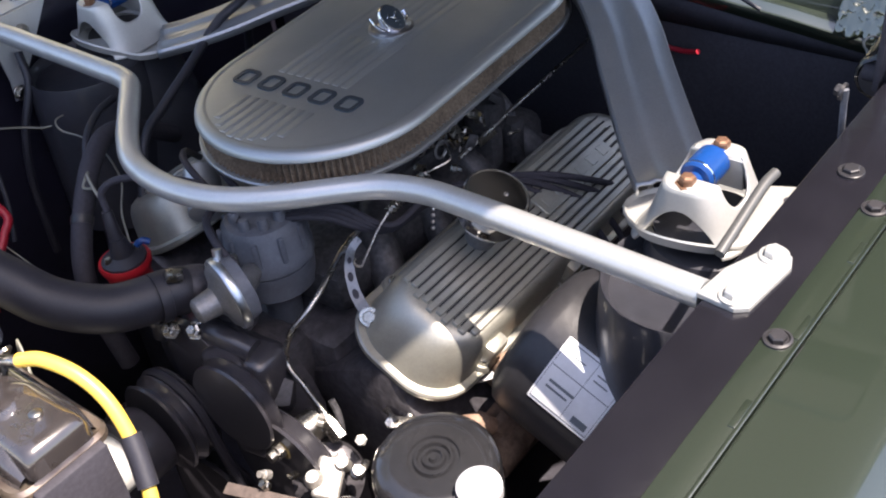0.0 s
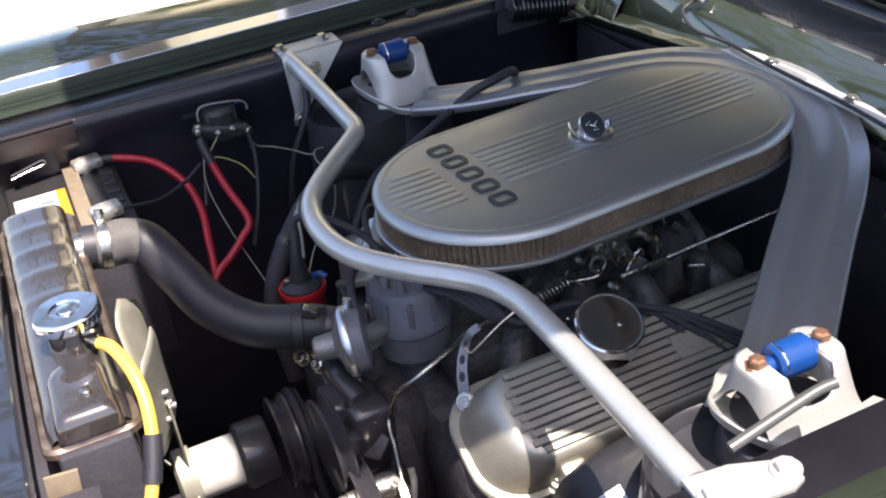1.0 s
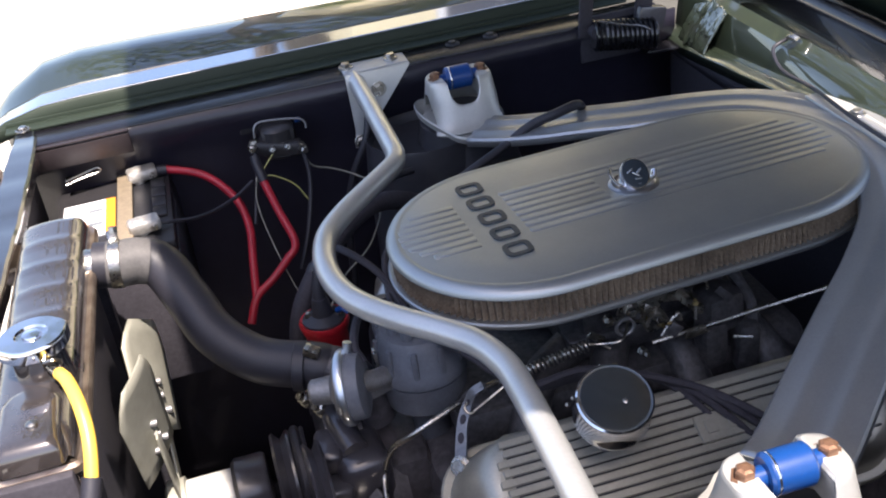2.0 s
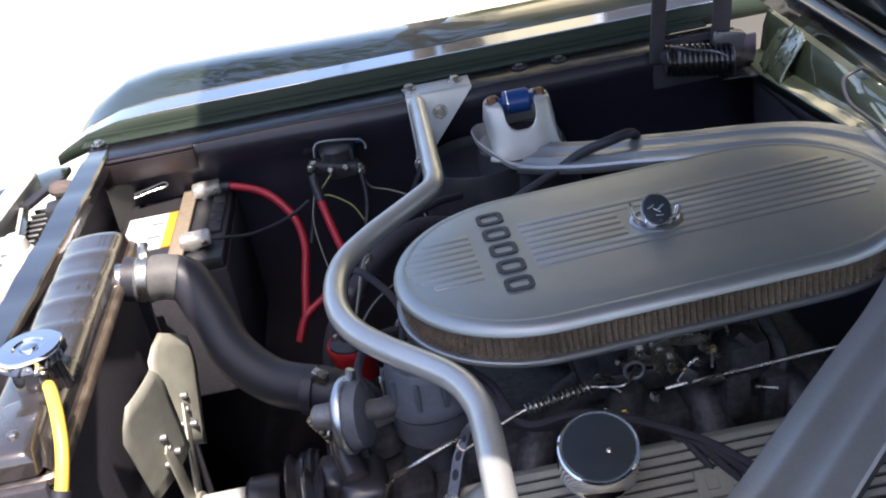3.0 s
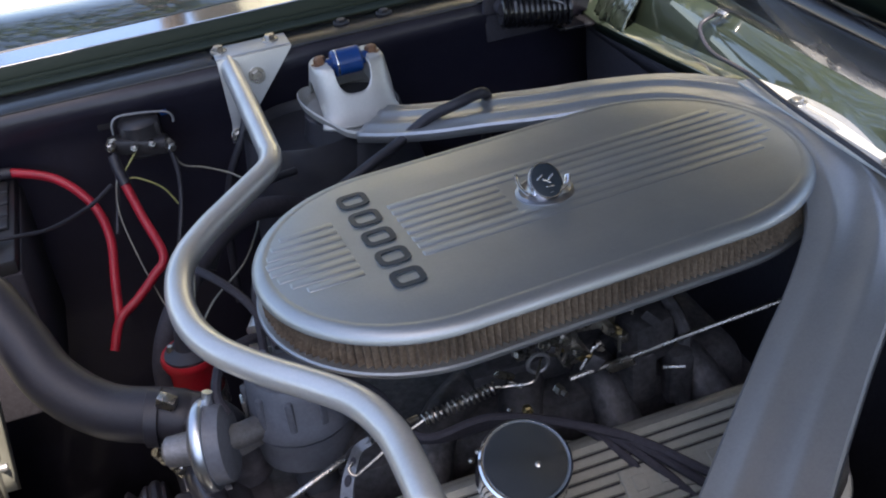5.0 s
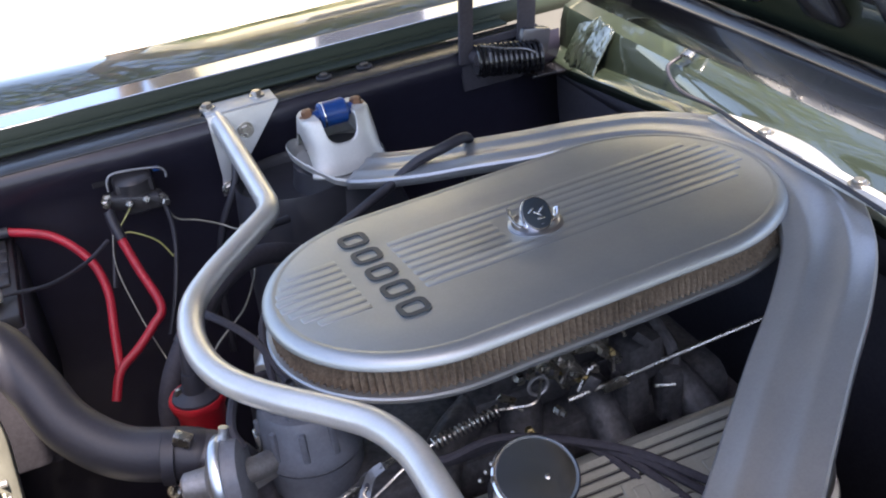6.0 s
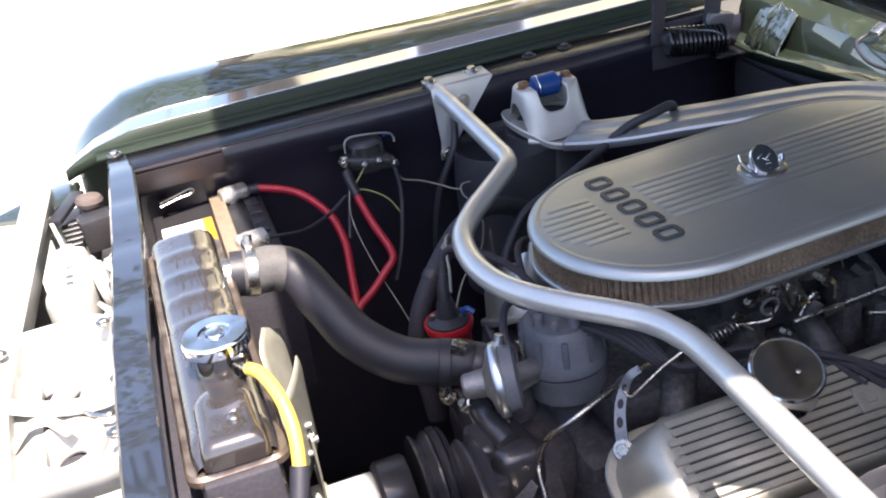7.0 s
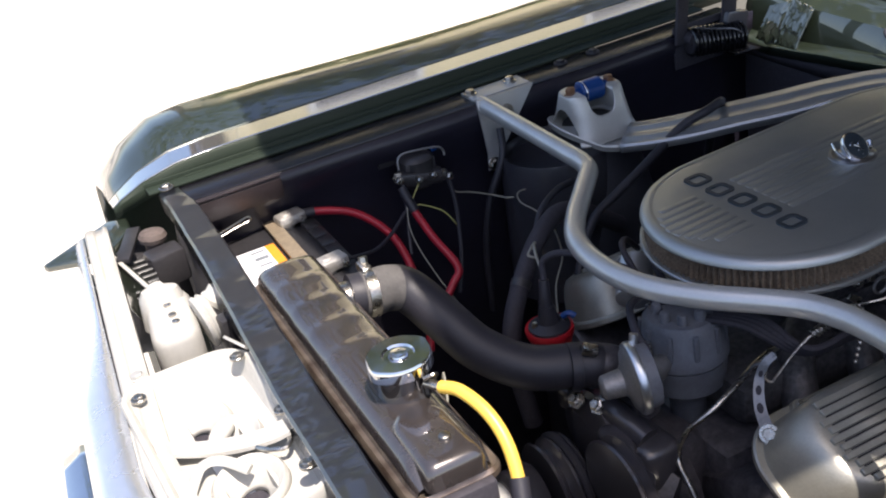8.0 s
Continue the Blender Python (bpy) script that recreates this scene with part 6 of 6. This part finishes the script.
part("sleeve", tube([(-0.537, 0.548, 0.852), (-0.518, 0.5445, 0.8515)], 0.008, 12, 2), RUBBER, cables, "black sleeve")
part("sleeve", tube([(-0.388, 0.505, 0.858), (-0.3875, 0.497, 0.846), (-0.383, 0.482, 0.825)], 0.0074, 12, 4), RUBBER, cables, "black sleeve")
earth = thing("earth_cable", (-0.45, 0.4, 0.8), "thin grey-black earth cable from the battery", "cable")
part("cable", tube([(-0.548, 0.372, 0.852), (-0.52, 0.376, 0.846), (-0.48, 0.400, 0.832), (-0.435, 0.45, 0.822), (-0.40, 0.48, 0.83)], 0.0028, 8), RUBBER, earth)
rw = thing("relay_wires", (-0.35, 0.5, 0.82), "thin black and yellowish wires hanging from the relay", "wire")
part("black_wire", tube([(-0.316, 0.495, 0.852), (-0.315, 0.485, 0.82), (-0.322, 0.47, 0.785), (-0.34, 0.44, 0.74), (-0.36, 0.42, 0.70)], 0.0034, 8), RUBBER, rw)
part("black_wire", tube([(-0.386, 0.505, 0.862), (-0.39, 0.495, 0.835), (-0.40, 0.48, 0.80), (-0.41, 0.46, 0.77)], 0.003, 8), RUBBER, rw)
part("yellow_wire", tube([(-0.36, 0.505, 0.856), (-0.388, 0.49, 0.828), (-0.37, 0.49, 0.828), (-0.34, 0.48, 0.81), (-0.325, 0.47, 0.785)], 0.0014, 6), YELLOW_WIRE, rw)
part("yellow_wire", tube([(-0.385, 0.50, 0.85), (-0.40, 0.47, 0.80), (-0.39, 0.42, 0.74), (-0.37, 0.36, 0.68), (-0.36, 0.33, 0.64)], 0.0010, 6), WIRE, rw)
part("thin_wire", tube([(-0.316, 0.498, 0.846), (-0.306, 0.50, 0.824), (-0.280, 0.50, 0.813), (-0.252, 0.49, 0.802), (-0.235, 0.47, 0.798), (-0.21, 0.45, 0.80)], 0.0014, 6), WIRE, rw)
part("strap", tube([(-0.381, 0.523, 0.878), (-0.379, 0.526, 0.892), (-0.370, 0.528, 0.899), (-0.346, 0.528, 0.898), (-0.312, 0.528, 0.892), (-0.303, 0.527, 0.884), (-0.303, 0.525, 0.876)], 0.0019, 8), STEEL_DARK, relay, "grey tube along the edge of the relay strap")

loom = thing("apron_loom", (-0.2, 0.5, 0.7), "black wiring loom running down the far apron", "cable")
part("cable", tube([(-0.18, 0.36, 0.845), (-0.22, 0.34, 0.850), (-0.27, 0.30, 0.845), (-0.31, 0.26, 0.80)], 0.005, 10), RUBBER, loom)

part("cable", tube([(-0.205, 0.52, 0.89), (-0.218, 0.50, 0.851), (-0.251, 0.50, 0.786), (-0.270, 0.50, 0.707), (-0.28, 0.49, 0.60)], 0.006, 10), RUBBER, loom)

fcable = thing("brace_cable", (0.02, 0.36, 0.87), "black cable lying over the far leg of the brace", "cable")
part("cable", tube([(-0.29, 0.20, 0.66), (-0.25, 0.25, 0.75), (-0.20, 0.28, 0.815), (-0.15, 0.288, 0.840), (-0.099, 0.296, 0.860), (-0.054, 0.306, 0.876), (-0.016, 0.305, 0.897), (0.019, 0.298, 0.909), (0.048, 0.304, 0.912), (0.062, 0.320, 0.900), (0.068, 0.340, 0.872), (0.07, 0.36, 0.83), (0.09, 0.40, 0.76)], 0.0068, 12), RUBBER, fcable)

ccable = thing("cowl_cable", (0.34, 0.1, 0.95), "thin black cable clipped along the cowl", "cable")
part("cable", tube([(0.352, 0.262, 0.958), (0.335, 0.268, 0.950), (0.322, 0.262, 0.945), (0.312, 0.235, 0.938), (0.306, 0.20, 0.935), (0.296, 0.12, 0.945), (0.284, 0.02, 0.948), (0.279, -0.10, 0.948), (0.276, -0.20, 0.944), (0.285, -0.29, 0.925), (0.295, -0.34, 0.90)], 0.0026, 10), RUBBER, ccable)
part("clip", box((0.030, 0.016, 0.006), (0.356, 0.258, 0.962), (0, -15, 20), 0.002), STEEL, ccable, "bright metal clip")
nwire = thing("red_lead", (0.25, -0.42, 0.75), "short red wire at the dark firewall", "wire")
part("wire", tube([(0.285, -0.205, 0.826), (0.296, -0.215, 0.820), (0.298, -0.235, 0.818), (0.296, -0.252, 0.822), (0.292, -0.260, 0.826)], 0.0035, 8), RED_WIRE, nwire)

# ---- latch tray and horn ahead of the radiator ----
tray = thing("latch_tray", (-0.80, 0.01, 0.90), "pale grey hood latch tray with large holes", "latch")
def tray_ring(inset, z):
    return [(x - 0.10 * (y - 0.0) * 0.5, y, z) for x, y in rounded(2 * (0.066 - inset), 2 * (0.140 - inset), 0.034 - min(inset, 0.02), 7, -0.799, 0.0)]


part("pan", rings([tray_ring(i, z) for i, z in ((-0.006, 0.890), (-0.007, 0.921), (-0.005, 0.9245), (-0.001, 0.9245), (0.003, 0.921), (0.006, 0.908), (0.010, 0.901), (0.018, 0.899), (0.044, 0.8985), (0.046, 0.892))], True, False), PALE, tray, "pale stamped pan", solid=0.002)
for cx, cy, r in ((-0.817, 0.052, 0.036), (-0.786, 0.010, 0.026), (-0.795, -0.070, 0.034)):
    part("cup", rings([[(cx + r * s * math.cos(a), cy + r * 1.08 * s * math.sin(a), z + 0.003 * math.sin(a + 1)) for a in (2 * math.pi * k / 36 for k in range(36))]
                       for s, z in ((1.14, 0.897), (1.08, 0.904), (1.0, 0.907), (0.90, 0.905), (0.70, 0.893), (0.45, 0.886), (0.40, 0.88))], True, False), PALE, tray, "pale dished ring", solid=0.002)
    # black disc under each cup puts the hole's shade into colour
    part("recess", lathe([(r * 0.46, 0.878), (r * 0.44, 0.880)], axis((cx, cy, 0), (0, 0, 1)), 24), MATT_BLACK, tray, "black disc for the dark below the cup")
part("strap", rings([[(x, y + dy, z + dz) for dy, dz in ((-0.013, -0.002), (-0.012, 0.0015), (0.012, 0.0015), (0.013, -0.002))] for x, y, z in
                     [tuple(p) for p in glide([(-0.862, 0.018, 0.920), (-0.845, 0.012, 0.914), (-0.82, 0.002, 0.909), (-0.79, -0.012, 0.909), (-0.76, -0.026, 0.914), (-0.742, -0.034, 0.921)], 4)]], True), PALE, tray, "pale flat strap")
part("latch_hook", tube([(-0.775, -0.035, 0.912), (-0.765, -0.050, 0.915), (-0.752, -0.058, 0.916), (-0.744, -0.050, 0.916), (-0.742, -0.036, 0.915)], 0.0026, 8), STEEL, tray)
part("ear", slab([(-0.014, -0.02), (0.014, -0.02), (0.016, 0.012), (0.008, 0.026), (-0.008, 0.026), (-0.016, 0.012)], 0.0, 0.003, Matrix.Translation((-0.737, 0.135, 0.922)) @ pose(0, 0, 0, 0, 50, 20)), PALE, tray, "pale upright ear")
part("lever", tube([(-0.85, -0.055, 0.903), (-0.83, -0.03, 0.912), (-0.81, -0.035, 0.914), (-0.79, -0.06, 0.910)], 0.006, 8, flat=0.5), PALE, tray)
for x, y in ((-0.748, 0.112), (-0.738, -0.012), (-0.745, -0.108), (-0.858, 0.105)):
    bolt(tray, (x, y, 0.9255), (0, 0, 1), 0.0055, 0.005)

horn = thing("horn", (-0.77, 0.33, 0.84), "pale cream horn body with round diaphragm", "horn")
part("body", box((0.058, 0.120, 0.07), (-0.786, 0.290, 0.880), (0, 0, -6), 0.018, 4), PALE, horn, "pale horn body")
part("shoulder", lathe([(0.008, 0.030), (0.022, 0.028), (0.027, 0.018), (0.028, -0.02), (0.02, -0.026)], axis((-0.788, 0.325, 0.898), (0.1, 0.2, 1)), 28), PALE, horn)
part("neck", box((0.020, 0.022, 0.022), (-0.786, 0.352, 0.912), (0, 0, 12), 0.006), PALE, horn)
part("diaphragm", lathe([(0.012, 0.0), (0.032, 0.002), (0.034, 0.006), (0.031, 0.009), (0.034, 0.012), (0.030, 0.018), (0.012, 0.02)], axis((-0.757, 0.268, 0.893), (1, 0.1, 0.15)), 32), PALE, horn, "round pale disc")
part("connector", lathe([(0.016, 0.0), (0.018, 0.006), (0.015, 0.012), (0.016, 0.02), (0.007, 0.024)], axis((-0.735, 0.296, 0.898), (0.6, 0.1, 0.5)), 20), PALE, horn)
part("bracket", box((0.016, 0.024, 0.05), (-0.733, 0.235, 0.885), (0, 0, 12), 0.003), SATIN_BLACK, horn)
for y, z in ((0.30, 0.917), (0.272, 0.917), (0.255, 0.916)):
    part("screw", lathe([(0.005, 0.0), (0.005, 0.003), (0.003, 0.004)], axis((-0.785, y, z - 0.002), (0.1, 0, 1)), 10), STEEL, horn)
lamp = thing("lamp_bracket", (-0.76, 0.5, 0.88), "brown rubber bumper on a black bracket beside the fender", "bracket")
part("rubber_stop", lathe([(0.012, -0.02), (0.013, 0.0), (0.0185, 0.003), (0.020, 0.009), (0.017, 0.015), (0.009, 0.018)], axis((-0.757, 0.520, 0.902), (0.1, 0, 1)), 24), BROWN_RUBBER, lamp, "brown rubber stop")
part("bracket", box((0.05, 0.04, 0.05), (-0.752, 0.485, 0.878), (0, 0, 8), 0.006), SATIN_BLACK, lamp)
part("stay", box((0.02, 0.10, 0.008), (-0.79, 0.53, 0.905), (0, 0, -20), 0.002), SATIN_BLACK, lamp)
brk = thing("header_stay", (-0.85, 0.3, 0.88), "dark green stay with pale edge behind the grille header", "bracket")
part("stay", box((0.010, 0.30, 0.05), (-0.800, 0.40, 0.878), (0, 22, 10), 0.003), GREEN, brk)
part("stay_lip", box((0.006, 0.28, 0.004), (-0.795, 0.395, 0.904), (0, 0, 10), 0.001), PALE, brk, "pale edge strip")
